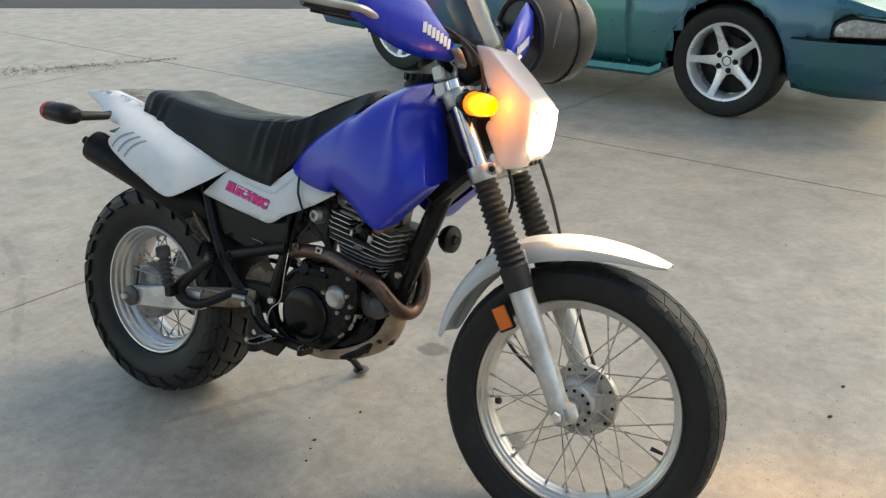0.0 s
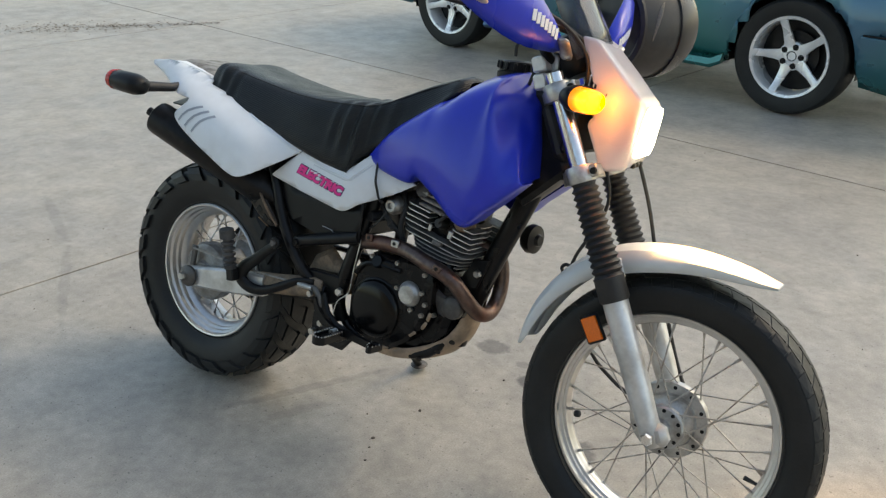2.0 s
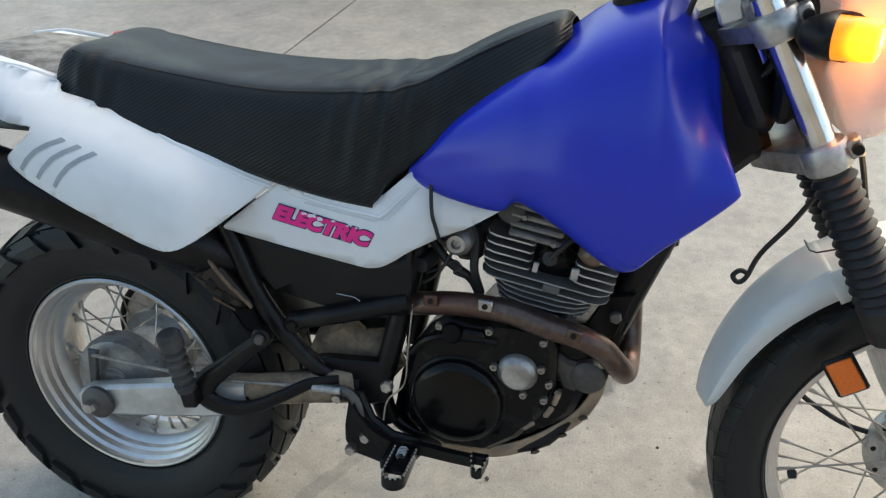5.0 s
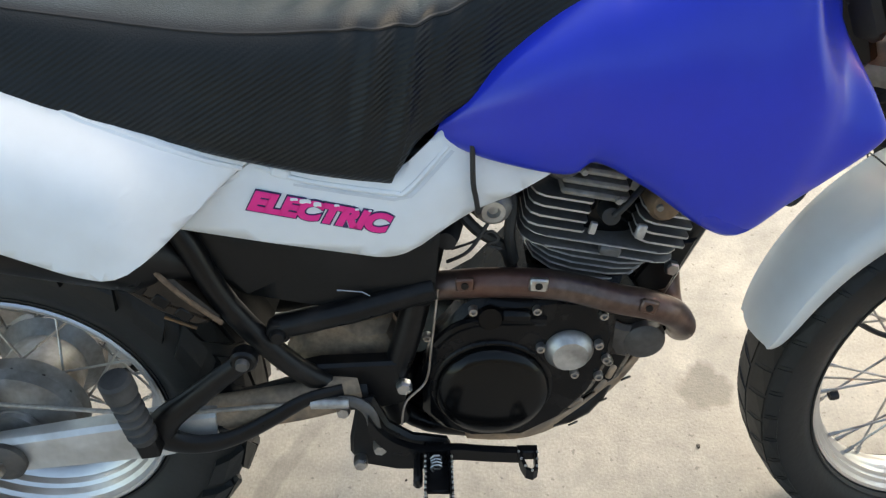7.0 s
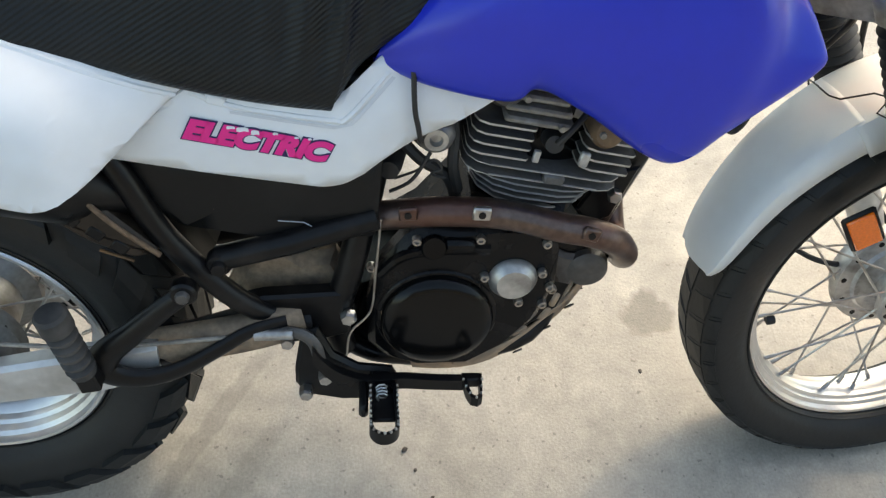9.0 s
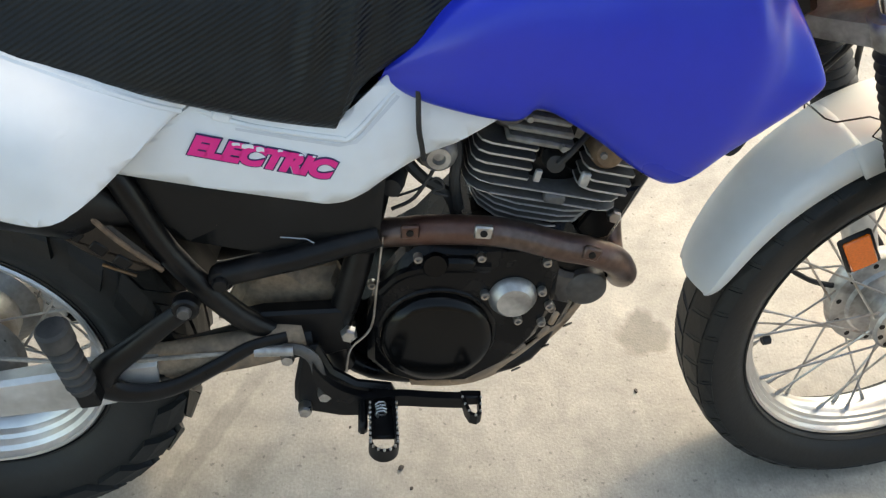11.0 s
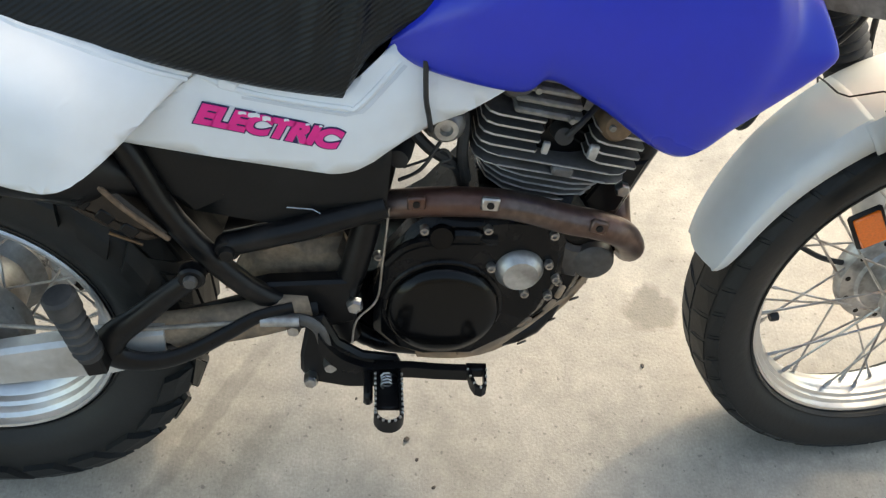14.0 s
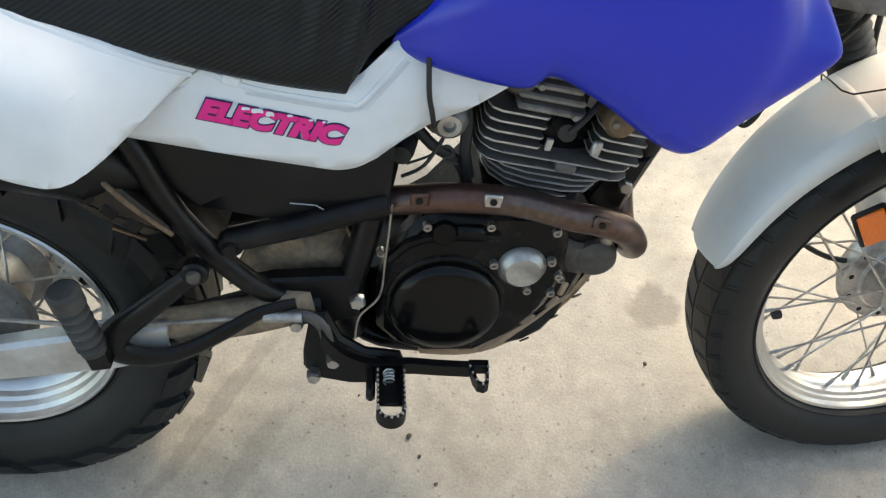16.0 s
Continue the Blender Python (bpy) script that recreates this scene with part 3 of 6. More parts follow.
# ---- frame ----
T = 0.016
part("down_tube", Geo().tube(spline([(0.965, 0, 0.86), (0.93, 0, 0.74), (0.868, 0, 0.57), (0.82, 0, 0.42), (0.8, 0, 0.33)], 4), 0.026, 14), BLACK, bike)
mount = part("engine_mount", Geo().plate([(0.83, 0.56), (0.875, 0.57), (0.85, 0.49), (0.8, 0.47), (0.8, 0.5)], -0.028, -0.036, 0.003), BLACK, bike)
part("mount_bolt", Geo().lathe([(0, -0.01), (0.008, -0.01), (0.01, -0.007), (0.01, 0)], (0.848, -0.036, 0.528), (0, 1, 0), 6), STEEL, mount, smooth=0)
part("head_tube", Geo().tube([(1.0, 0, 0.79), (0.91, 0, 0.98)], 0.032, 16), BLACK, bike)
gusset = Geo().plate([(1.03, 0.815), (0.99, 0.775), (0.93, 0.715), (0.86, 0.76), (0.84, 0.9), (0.9, 0.975), (0.955, 0.985)], -0.042, 0.042, 0.012)
part("head_gusset", gusset, BLACK, bike)
for s in (-1, 1):
    part("seat_rail", Geo().tube(spline([(0.9, s * 0.03, 0.9), (0.7, s * 0.07, 0.74), (0.5, s * 0.085, 0.71), (0.2, s * 0.09, 0.74), (-0.05, s * 0.08, 0.78)], 4), T, 10), BLACK, bike)
    part("side_tube", Geo().tube(spline([(0.55, s * 0.06, 0.7), (0.537, s * 0.078, 0.6), (0.512, s * 0.1, 0.47), (0.49, s * 0.1, 0.37), (0.5, s * 0.09, 0.31)], 4), 0.018, 12), BLACK, bike)
    part("rear_strut", Geo().tube(spline([(0.2, s * 0.1, 0.7), (0.252, s * 0.12, 0.62), (0.296, s * 0.125, 0.522), (0.372, s * 0.125, 0.424), (0.44, s * 0.11, 0.372)], 4), 0.015, 12), BLACK, bike)
    part("lower_rail", Geo().tube(spline([(0.81, s * 0.02, 0.38), (0.76, s * 0.06, 0.3), (0.65, s * 0.075, 0.275), (0.54, s * 0.08, 0.285), (0.48, s * 0.085, 0.34)], 4), 0.013, 10), BLACK, bike)
part("cross_tube", Geo().tube([(0.352, -0.12, 0.486), (0.44, -0.122, 0.514), (0.54, -0.112, 0.545)], 0.016, 12), BLACK, bike)
part("tube_clevis", Geo().lathe([(0.0, -0.012), (0.008, -0.012), (0.01, -0.008), (0.01, -0.004), (0.014, -0.003), (0.016, 0.0), (0.016, 0.014), (0.0, 0.016)], (0.354, -0.13, 0.484), (0, 1, 0), 20), BLACK, bike)
part("pivot_plate", Geo().plate([(0.366, 0.412), (0.4, 0.422), (0.5, 0.43), (0.51, 0.36), (0.47, 0.345), (0.41, 0.372)], -0.095, -0.12, 0.004), BLACK, bike)

# passenger peg bracket: a closed loop of tube
loop = spline([(0.32, -0.166, 0.472, 0.013), (0.293, -0.168, 0.45, 0.0135), (0.25, -0.17, 0.41, 0.016), (0.217, -0.172, 0.38, 0.019), (0.207, -0.172, 0.353, 0.0195), (0.228, -0.17, 0.335, 0.017), (0.262, -0.167, 0.331, 0.0145),
               (0.3, -0.162, 0.341, 0.0125), (0.343, -0.154, 0.364, 0.0115), (0.386, -0.144, 0.388, 0.01), (0.43, -0.134, 0.396, 0.009)], 6)
bracket = part("passenger_peg_bracket", Geo().tube([q[:3] for q in loop], [q[3] for q in loop], 14, flat=0.62), BLACK, bike, "flattened black peg bracket bent into a loop")
part("bracket_eye", Geo().lathe([(0.0, 0.01), (0.014, 0.01), (0.016, 0.007), (0.016, -0.006), (0.013, -0.009), (0.0, -0.009)], (0.318, -0.168, 0.476), (0, 1, 0), 24), BLACK, bracket)
part("bracket_bolt", Geo().lathe([(0, -0.007), (0.0068, -0.007), (0.0085, -0.004), (0.0085, 0)], (0.3175, -0.177, 0.476), (0, 1, 0), 18), GREY_CAST, bracket)
part("bracket_bolt", Geo().lathe([(0, -0.008), (0.008, -0.008), (0.01, 0)], (0.43, -0.142, 0.368), (0, 1, 0), 6), STEEL, bracket, smooth=0)
rubber = []
for i in range(29):
    f = i / 28
    rubber.append((0.015 + 0.003 * (1 if (i // 2) % 2 else -1) if 2 < i < 22 else (0.0195 if i >= 22 else 0.016), f))
a, b = Vector((0.195, -0.2, 0.376)), Vector((0.181, -0.213, 0.48))
peg = part("passenger_peg", Geo().lathe([(0.0, 0.0)] + [(r, f * (b - a).length) for r, f in rubber] + [(0.016, (b - a).length + 0.004), (0, (b - a).length + 0.005)], a, b - a, 18), DUST_RUBBER, bike, "ribbed dusty rubber passenger peg, folded up")
part("peg_hinge", Geo().box((0.196, -0.19, 0.36), (0.026, 0.03, 0.036), Matrix.Rotation(radians(-12), 3, "Y")), BLACK, peg)

# ---- engine ----
part("crankcase", Geo().plate([(0.5, 0.3), (0.515, 0.39), (0.6, 0.45), (0.66, 0.53), (0.78, 0.54), (0.83, 0.47), (0.8, 0.36), (0.72, 0.285), (0.58, 0.27)], -0.075, 0.095, 0.012), CASE, bike, "black-painted engine case")
COVER = [(0.533, 0.33), (0.53, 0.4), (0.545, 0.465), (0.575, 0.51), (0.6, 0.528), (0.64, 0.525), (0.69, 0.532), (0.755, 0.53), (0.77, 0.49), (0.772, 0.43), (0.755, 0.375),
         (0.72, 0.325), (0.67, 0.288), (0.6, 0.285), (0.56, 0.3)]
side = part("clutch_cover", Geo().plate(COVER, -0.07, -0.112, 0.01), CASE, bike, "glossy black clutch cover")
part("cover_step", Geo().lathe([(0.08, 0), (0.079, -0.003), (0.076, -0.005)], (0.621, -0.11, 0.383), (0, 1, 0), 48), CASE, side)
part("round_cover", Geo().lathe([(0.0, -0.02), (0.03, -0.0195), (0.058, -0.0175), (0.069, -0.014), (0.0735, -0.007), (0.074, 0.0)], (0.621, -0.114, 0.383), (0, 1, 0), 64), GLOSS, side, "glossy black round cover")
part("filter_cap", Geo().lathe([(0.0, -0.016), (0.022, -0.0155), (0.027, -0.01), (0.0315, -0.003), (0.0315, 0.0)], (0.714, -0.112, 0.45), (0, 1, 0), 40), ALLOY, side, "brushed silver oil filter cap")
part("oil_filler", Geo().lathe([(0.0, -0.024), (0.014, -0.024), (0.017, -0.018), (0.017, 0.0)], (0.61, -0.1, 0.498), (0, 1, -0.3), 18), CASE, side)
part("case_ridge", Geo().box((0.642, -0.112, 0.502), (0.04, 0.016, 0.022), bevel=0.005), CASE, side)
part("case_ridge", Geo().tube(spline([(0.545, -0.112, 0.455), (0.57, -0.115, 0.485), (0.61, -0.115, 0.497), (0.68, -0.113, 0.497)], 4), 0.007, 8), CASE, side)
bolt_geo = Geo().lathe([(0.0, -0.003), (0.003, -0.003), (0.003, -0.0065), (0.0052, -0.007), (0.006, -0.005), (0.006, 0.002)], (0, 0, 0), (0, 1, 0), 14)
first_bolt = None
for x, z, y in ((0.589, 0.511, -0.112), (0.667, 0.514, -0.112), (0.75, 0.508, -0.112), (0.75, 0.462, -0.114), (0.763, 0.437, -0.112), (0.757, 0.408, -0.112), (0.677, 0.455, -0.114), (0.725, 0.413, -0.114),
                (0.545, 0.325, -0.09), (0.585, 0.3, -0.09), (0.535, 0.45, -0.09)):
    if first_bolt is None:
        first_bolt = part("bolt", bolt_geo, STEEL, side, "socket-head bolt")
        first_bolt.location = (x, y, z)
    else:
        share(first_bolt, "bolt", side, pose(x, y, z))
part("side_bolt", Geo().lathe([(0, -0.012), (0.009, -0.012), (0.011, -0.008), (0.011, 0)], (0.507, -0.118, 0.392), (0, 1, 0), 6), STEEL, bike, smooth=0)
starter = part("starter_cover", Geo().plate([(0.748, 0.48), (0.763, 0.483), (0.778, 0.468), (0.803, 0.464), (0.836, 0.469), (0.851, 0.448), (0.838, 0.416), (0.803, 0.399), (0.776, 0.41), (0.763, 0.44)], -0.04, -0.072, 0.008), CASE, bike, "black side casting with a dull grey round cap")
part("starter_arm", Geo().plate([(0.752, 0.469), (0.767, 0.475), (0.788, 0.464), (0.813, 0.46), (0.8, 0.41), (0.78, 0.414)], -0.07, -0.084, 0.006), GREY_CAST, starter)
part("starter_cap", Geo().lathe([(0.0, -0.02), (0.02, -0.019), (0.027, -0.014), (0.029, -0.006), (0.029, 0.0)], (0.818, -0.07, 0.44), (0, 1, 0), 32), GREY_CAST, starter)
for x, z in ((0.759, 0.468), (0.775, 0.409)):
    share(first_bolt, "bolt", starter, pose(x, -0.085, z))

# cylinder with its fins, tilted ahead
TILT_C = radians(9)
cyl_m = Matrix.Translation((0.732, 0, 0.54)) @ Matrix.Rotation(TILT_C, 4, "Y")


def fin(z, hx, hy, t, r=0.022):
    pts = []
    for cx, cy, a0 in ((hx - r, hy - r, 0), (-hx + r, hy - r, 90), (-hx + r, -hy + r, 180), (hx - r, -hy + r, 270)):
        pts += [(cx + r * math.cos(radians(a0 + k)), cy + r * math.sin(radians(a0 + k))) for k in (0, 30, 60, 90)]
    return Geo().loft([[(x * k, y * k, zz) for x, y in pts] for zz, k in ((z - t, 0.985), (z - t * 0.5, 1), (z + t * 0.5, 1), (z + t, 0.985))]).turned(cyl_m)


def half_fin(z, lo, hi, hy, t, s, r=0.016):
    """A fin on one flank that stops short of the plug recess."""
    g = Geo()
    if s:
        pts = [(lo, s * 0.03), (lo, s * (hy - r)), (lo + r * 0.3, s * (hy - r * 0.3)), (lo + r, s * hy), (hi - r * 0.2, s * hy), (hi, s * (hy - r * 0.3)), (hi, s * 0.03)]
        if s > 0:
            pts = pts[::-1]
        g.loft([[(x, y, zz) for x, y in pts] for zz in (z - t, z + t)])
    return g.turned(cyl_m)


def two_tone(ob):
    """Bright metal along a fin's rim; gap shade is painted into its dull faces."""
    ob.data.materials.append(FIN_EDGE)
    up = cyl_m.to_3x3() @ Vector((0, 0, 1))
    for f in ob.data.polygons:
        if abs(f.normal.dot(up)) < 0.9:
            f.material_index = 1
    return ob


# the black core puts shade into the gaps between the fins
cylinder = part("cylinder", Geo().loft([[(0.066 * math.cos(a), 0.058 * math.sin(a), z) for a in (2 * math.pi * i / 32 for i in range(32))] for z in (-0.03, 0.16)]).turned(cyl_m), CASE, bike, "air-cooled engine cylinder")
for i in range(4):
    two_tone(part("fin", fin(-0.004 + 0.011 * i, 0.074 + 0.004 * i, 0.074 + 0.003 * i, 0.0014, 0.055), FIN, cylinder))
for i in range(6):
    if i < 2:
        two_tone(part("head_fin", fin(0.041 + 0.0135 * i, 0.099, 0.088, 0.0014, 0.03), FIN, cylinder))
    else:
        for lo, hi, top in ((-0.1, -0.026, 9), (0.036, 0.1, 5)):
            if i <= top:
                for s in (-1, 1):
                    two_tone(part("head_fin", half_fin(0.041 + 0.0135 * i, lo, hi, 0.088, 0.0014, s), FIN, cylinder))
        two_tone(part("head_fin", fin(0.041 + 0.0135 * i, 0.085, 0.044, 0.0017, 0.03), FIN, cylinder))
part("fin_lug", Geo().box((0.012, -0.083, 0.047), (0.026, 0.016, 0.014)).turned(cyl_m), FIN, cylinder)
part("fin_bridge", Geo().box((0.04, -0.085, 0.08), (0.012, 0.008, 0.02), bevel=0.002).turned(cyl_m), FIN_EDGE, cylinder)
part("fin_bridge", Geo().box((-0.018, -0.086, 0.075), (0.008, 0.006, 0.016), bevel=0.001).turned(cyl_m), FIN_EDGE, cylinder)
head = part("rocker_cover", Geo().box((0.0, 0, 0.15), (0.13, 0.11, 0.09), bevel=0.012).turned(cyl_m), HEAD_GREY, bike, "dusty grey rocker cover")
for i in range(4):
    part("head_rib", Geo().box((-0.026 - 0.004 * i, -0.064 + 0.003 * i, 0.117 + 0.0135 * i), (0.085 - 0.004 * i, 0.045, 0.0085), bevel=0.003).turned(cyl_m), HEAD_GREY, head)
part("exhaust_cap", Geo().lathe([(0.0, -0.022), (0.016, -0.02), (0.021, -0.012), (0.021, 0.02)], (0.058, -0.068, 0.116), (0, 1, -0.2), 20).turned(cyl_m), CAP_BROWN, head)
part("intake_cap", Geo().lathe([(0.0, -0.03), (0.02, -0.028), (0.025, -0.018), (0.025, 0.02)], (-0.072, -0.05, 0.145), (0, 1, -0.2), 20).turned(cyl_m), GREY_CAST, head)
for x in (-0.05, 0.0, 0.05):
    part("head_bolt", Geo().lathe([(0, -0.006), (0.004, -0.006), (0.005, 0)], (x, -0.086, 0.118 + 0.03 * (x < 0)), (0, 1, 0), 8).turned(cyl_m), HEAD_GREY, head)
part("spark_plug_cap", Geo().lathe([(0.0, -0.03), (0.011, -0.028), (0.014, 0.0)], (0.002, -0.058, 0.088), (0.1, 1, -0.2), 16).turned(cyl_m), BLACK_RUBBER, bike)
part("plug_lead", Geo().tube(spline([(0.748, -0.088, 0.635), (0.765, -0.085, 0.655), (0.79, -0.06, 0.68), (0.8, -0.02, 0.74)], 5), 0.004, 8), BLACK_RUBBER, bike)

# carburettor and intake
carb = part("carburettor", Geo().lathe([(0.006, -0.088), (0.008, -0.094), (0.014, -0.094), (0.0165, -0.09), (0.021, -0.086), (0.023, -0.08), (0.023, -0.05), (0.03, -0.025), (0.03, 0.03)], (0.606, 0, 0.64), (0, 1, 0), 28), ALLOY, bike, "grey cast carburettor")
part("throttle_wheel", Geo().lathe([(0.0, -0.087), (0.006, -0.087), (0.006, -0.08)], (0.606, 0, 0.64), (0, 1, 0), 20), BLACK, carb)
part("carb_body", Geo().box((0.608, 0.0, 0.615), (0.05, 0.05, 0.07), bevel=0.012), GREY_CAST, carb)
part("intake_boot", Geo().tube([(0.62, 0, 0.64), (0.7, 0, 0.645)], 0.03, 16), BLACK_RUBBER, bike)
part("air_hose", Geo().tube([(0.58, 0, 0.645), (0.48, 0, 0.65)], 0.032, 16), BLACK_RUBBER, bike)
part("breather_hose", Geo().tube(spline([(0.56, -0.06, 0.63), (0.59, -0.07, 0.6), (0.625, -0.06, 0.57), (0.64, -0.05, 0.53)], 5), 0.0075, 8), BLACK_RUBBER, bike)
part("fuel_hose", Geo().tube(spline([(0.62, -0.05, 0.72), (0.61, -0.05, 0.68), (0.63, -0.06, 0.64), (0.63, -0.07, 0.595), (0.64, -0.06, 0.55)], 5), 0.007, 8), BLACK_RUBBER, bike)
part("wire", Geo().tube(spline([(0.56, -0.09, 0.585), (0.585, -0.095, 0.6), (0.605, -0.09, 0.612), (0.615, -0.09, 0.6), (0.603, -0.09, 0.592), (0.62, -0.088, 0.585)], 5), 0.0018, 6), BLACK_RUBBER, bike)
part("wire", Geo().tube(spline([(0.555, -0.095, 0.57), (0.58, -0.1, 0.59), (0.6, -0.095, 0.625)], 5), 0.0025, 6), BLACK_RUBBER, bike)
part("regulator", Geo().lathe([(0.0, -0.012), (0.012, -0.012), (0.014, 0.0), (0.014, 0.03)], (0.555, -0.085, 0.6), (0.2, 1, 0), 14), BLACK_RUBBER, bike)

# exhaust
hp = spline([(0.8, 0.02, 0.585), (0.849, 0.035, 0.57), (0.864, 0.05, 0.53), (0.871, 0.045, 0.47), (0.874, 0.01, 0.431), (0.872, -0.04, 0.435), (0.861, -0.085, 0.47), (0.835, -0.113, 0.512), (0.797, -0.12, 0.531),
             (0.76, -0.12, 0.538), (0.69, -0.114, 0.552), (0.61, -0.105, 0.548), (0.53, -0.09, 0.53), (0.44, -0.085, 0.535), (0.35, -0.1, 0.56)], 5)
header = part("header_pipe", Geo().tube(hp, 0.0185, 18), HEADER, bike, "heat-tinted brown steel header pipe")
for x, y, z, t in ((0.662, -0.129, 0.564, 2), (0.576, -0.119, 0.555, -5), (0.795, -0.137, 0.541, 15)):
    clip = part("heat_shield_clip", Geo().box((x, y, z), (0.022, 0.008, 0.018), Matrix.Rotation(radians(t), 3, "Y"), bevel=0.002), STEEL if t == 2 else HEADER, header)
    part("clip_hole", Geo().lathe([(0.0045, -0.001), (0.0045, 0.002)], (x, y - 0.0045, z), (0, 1, 0), 12), BLACK, header)
ma, mb = Vector((0.2, -0.118, 0.59)), Vector((-0.132, -0.205, 0.718))
d = (mb - ma).length
muffler = part("muffler", Geo().lathe([(0.02, -0.1), (0.024, -0.06), (0.04, -0.01), (0.046, 0.0), (0.046, d - 0.015), (0.044, d - 0.003), (0.04, d), (0.036, d - 0.004), (0.0, d - 0.006)], ma, mb - ma, 32), BLACK, bike, "black cylindrical muffler")
part("tail_pipe", Geo().tube([mb - 0.01 * (mb - ma).normalized(), mb + 0.03 * (mb - ma).normalized()], 0.012, 14), BLACK, muffler)
guard_ = part("heat_guard", Geo().plate(rounded([(0.17, 0.562), (0.208, 0.597), (0.222, 0.59), (0.292, 0.512), (0.262, 0.502), (0.215, 0.524)], 0.008), -0.105, -0.146, 0.008), BURNT, muffler, "burnt brown heat guard with slots")
part("guard_edge", Geo().tube(spline([(0.17, -0.146, 0.563), (0.19, -0.15, 0.582), (0.21, -0.148, 0.597)], 5), 0.0034, 8), BRASS, guard_, "brassy worn edge")
# tan tube paints a highlight along the guard's upper edge
part("guard_edge", Geo().tube(spline([(0.214, -0.146, 0.597), (0.25, -0.15, 0.556), (0.292, -0.146, 0.512)], 5), 0.0034, 8), LIT_EDGE, guard_)
part("guard_edge", Geo().tube([(0.226, -0.146, 0.519), (0.262, -0.146, 0.503)], 0.002, 8), BRASS, guard_)
for i in range(3):
    x, z = 0.201 + 0.024 * i, 0.561 - 0.019 * i
    part("guard_slot", Geo().box((x, -0.1455, z), (0.02, 0.004, 0.016), Matrix.Rotation(radians(42), 3, "Y"), bevel=0.0018), BLACK, guard_)

# skid plate
sk = []
for x, z in spline([(0.848, 0.42), (0.836, 0.362), (0.8, 0.307), (0.73, 0.268), (0.65, 0.256), (0.6, 0.258)], 4):
    w = 0.104 - 0.055 * ease((x - 0.66) / 0.19)
    sk.append([(x - 0.01, -w, z + 0.036), (x - 0.004, -w + 0.012, z + 0.008), (x, -w * 0.5, z), (x, 0.0, z - 0.004), (x, w * 0.5, z), (x - 0.004, w - 0.012, z + 0.008), (x - 0.01, w, z + 0.036)])
skid = part("skid_plate", Geo().loft(sk, closed=False, caps=False), SKID, bike, "scuffed bare-metal skid plate", thick=0.003)
for x, z, t in ((0.735, 0.352, 40), (0.765, 0.383, 62), (0.775, 0.408, 75), (0.66, 0.292, 12)):
    part("skid_tab", Geo().box((x, -0.107, z), (0.024, 0.006, 0.009), Matrix.Rotation(radians(-t), 3, "Y"), bevel=0.003), SKID, skid)

for x, z in ((0.815, 0.345), (0.785, 0.312), (0.745, 0.283)):
    w = 0.104 - 0.055 * ease((x - 0.66) / 0.19)
    part("skid_hole", Geo().lathe([(0.0, 0.0), (0.0075, 0.0), (0.0075, 0.002)], (x + 0.001, -w + 0.004, z - 0.002), (-0.5, 1.0, 0.7), 16), BLACK, skid)

# brake pedal, foot peg and their plate
plate_ = part("foot_peg_plate", Geo().plate([(0.447, 0.375), (0.468, 0.38), (0.488, 0.335), (0.52, 0.312), (0.565, 0.306), (0.575, 0.285), (0.545, 0.247), (0.5, 0.246), (0.449, 0.258), (0.437, 0.28), (0.437, 0.308)], -0.12, -0.135, 0.005), BLACK, bike)
for x, z in ((0.451, 0.272), (0.477, 0.302)):
    part("plate_bolt", Geo().lathe([(0, -0.016), (0.008, -0.016), (0.0098, -0.012), (0.0098, 0)], (x, -0.135, z), (0, 1, 0), 6), STEEL, plate_, smooth=0)
bar_ = spline([(0.462, 0.36, 0.012), (0.478, 0.335, 0.012), (0.5, 0.316, 0.011), (0.535, 0.305, 0.0095), (0.575, 0.309, 0.0095), (0.615, 0.306, 0.009), (0.66, 0.304, 0.009)], 5)
pedal = part("brake_pedal", Geo().loft([[(x, -0.147, z - h), (x, -0.149, z + h - 0.001), (x, -0.155, z + h), (x, -0.161, z + h - 0.001), (x, -0.162, z - h)] for x, z, h in bar_]), BLACK, bike, "black steel brake pedal")
tip = Geo().loft([[(0.656, -0.15, z), (0.66, -0.18, z), (0.665, -0.192, z), (0.674, -0.195, z), (0.68, -0.19, z), (0.683, -0.15, z), (0.679, -0.15, z), (0.677, -0.185, z), (0.672, -0.19, z), (0.667, -0.187, z), (0.663, -0.17, z), (0.661, -0.15, z)] for z in (0.3, 0.316)])
tip.box((0.67, -0.155, 0.308), (0.026, 0.014, 0.016), bevel=0.002)
ptip = part("pedal_tip", tip, BLACK, pedal, "serrated pedal tip")
for x, y in ((0.6575, -0.162), (0.66, -0.174), (0.664, -0.186), (0.672, -0.1935), (0.679, -0.186), (0.6805, -0.174), (0.682, -0.162)):
    part("tooth", Geo().box((x, y, 0.317), (0.003, 0.003, 0.004), bevel=0.0008), STEEL, ptip)
# the peg is an open loop of plate with worn teeth along its upper edge
PEG_X, PEG_Z = 0.553, 0.305
out_, in_ = [], []
for i in range(21):
    a = math.pi * i / 20
    out_.append((PEG_X - 0.019 * math.cos(a), -0.231 - 0.019 * math.sin(a)))
    in_.append((PEG_X - 0.0145 * math.cos(a), -0.231 - 0.0145 * math.sin(a)))
loop_ = [(PEG_X - 0.016, -0.163)] + out_ + [(PEG_X + 0.016, -0.163), (PEG_X + 0.0115, -0.163)] + in_[::-1] + [(PEG_X - 0.0115, -0.163)]
foot = Geo().loft([[(x, y, z) for x, y in loop_] for z in (PEG_Z - 0.011, PEG_Z + 0.009)])
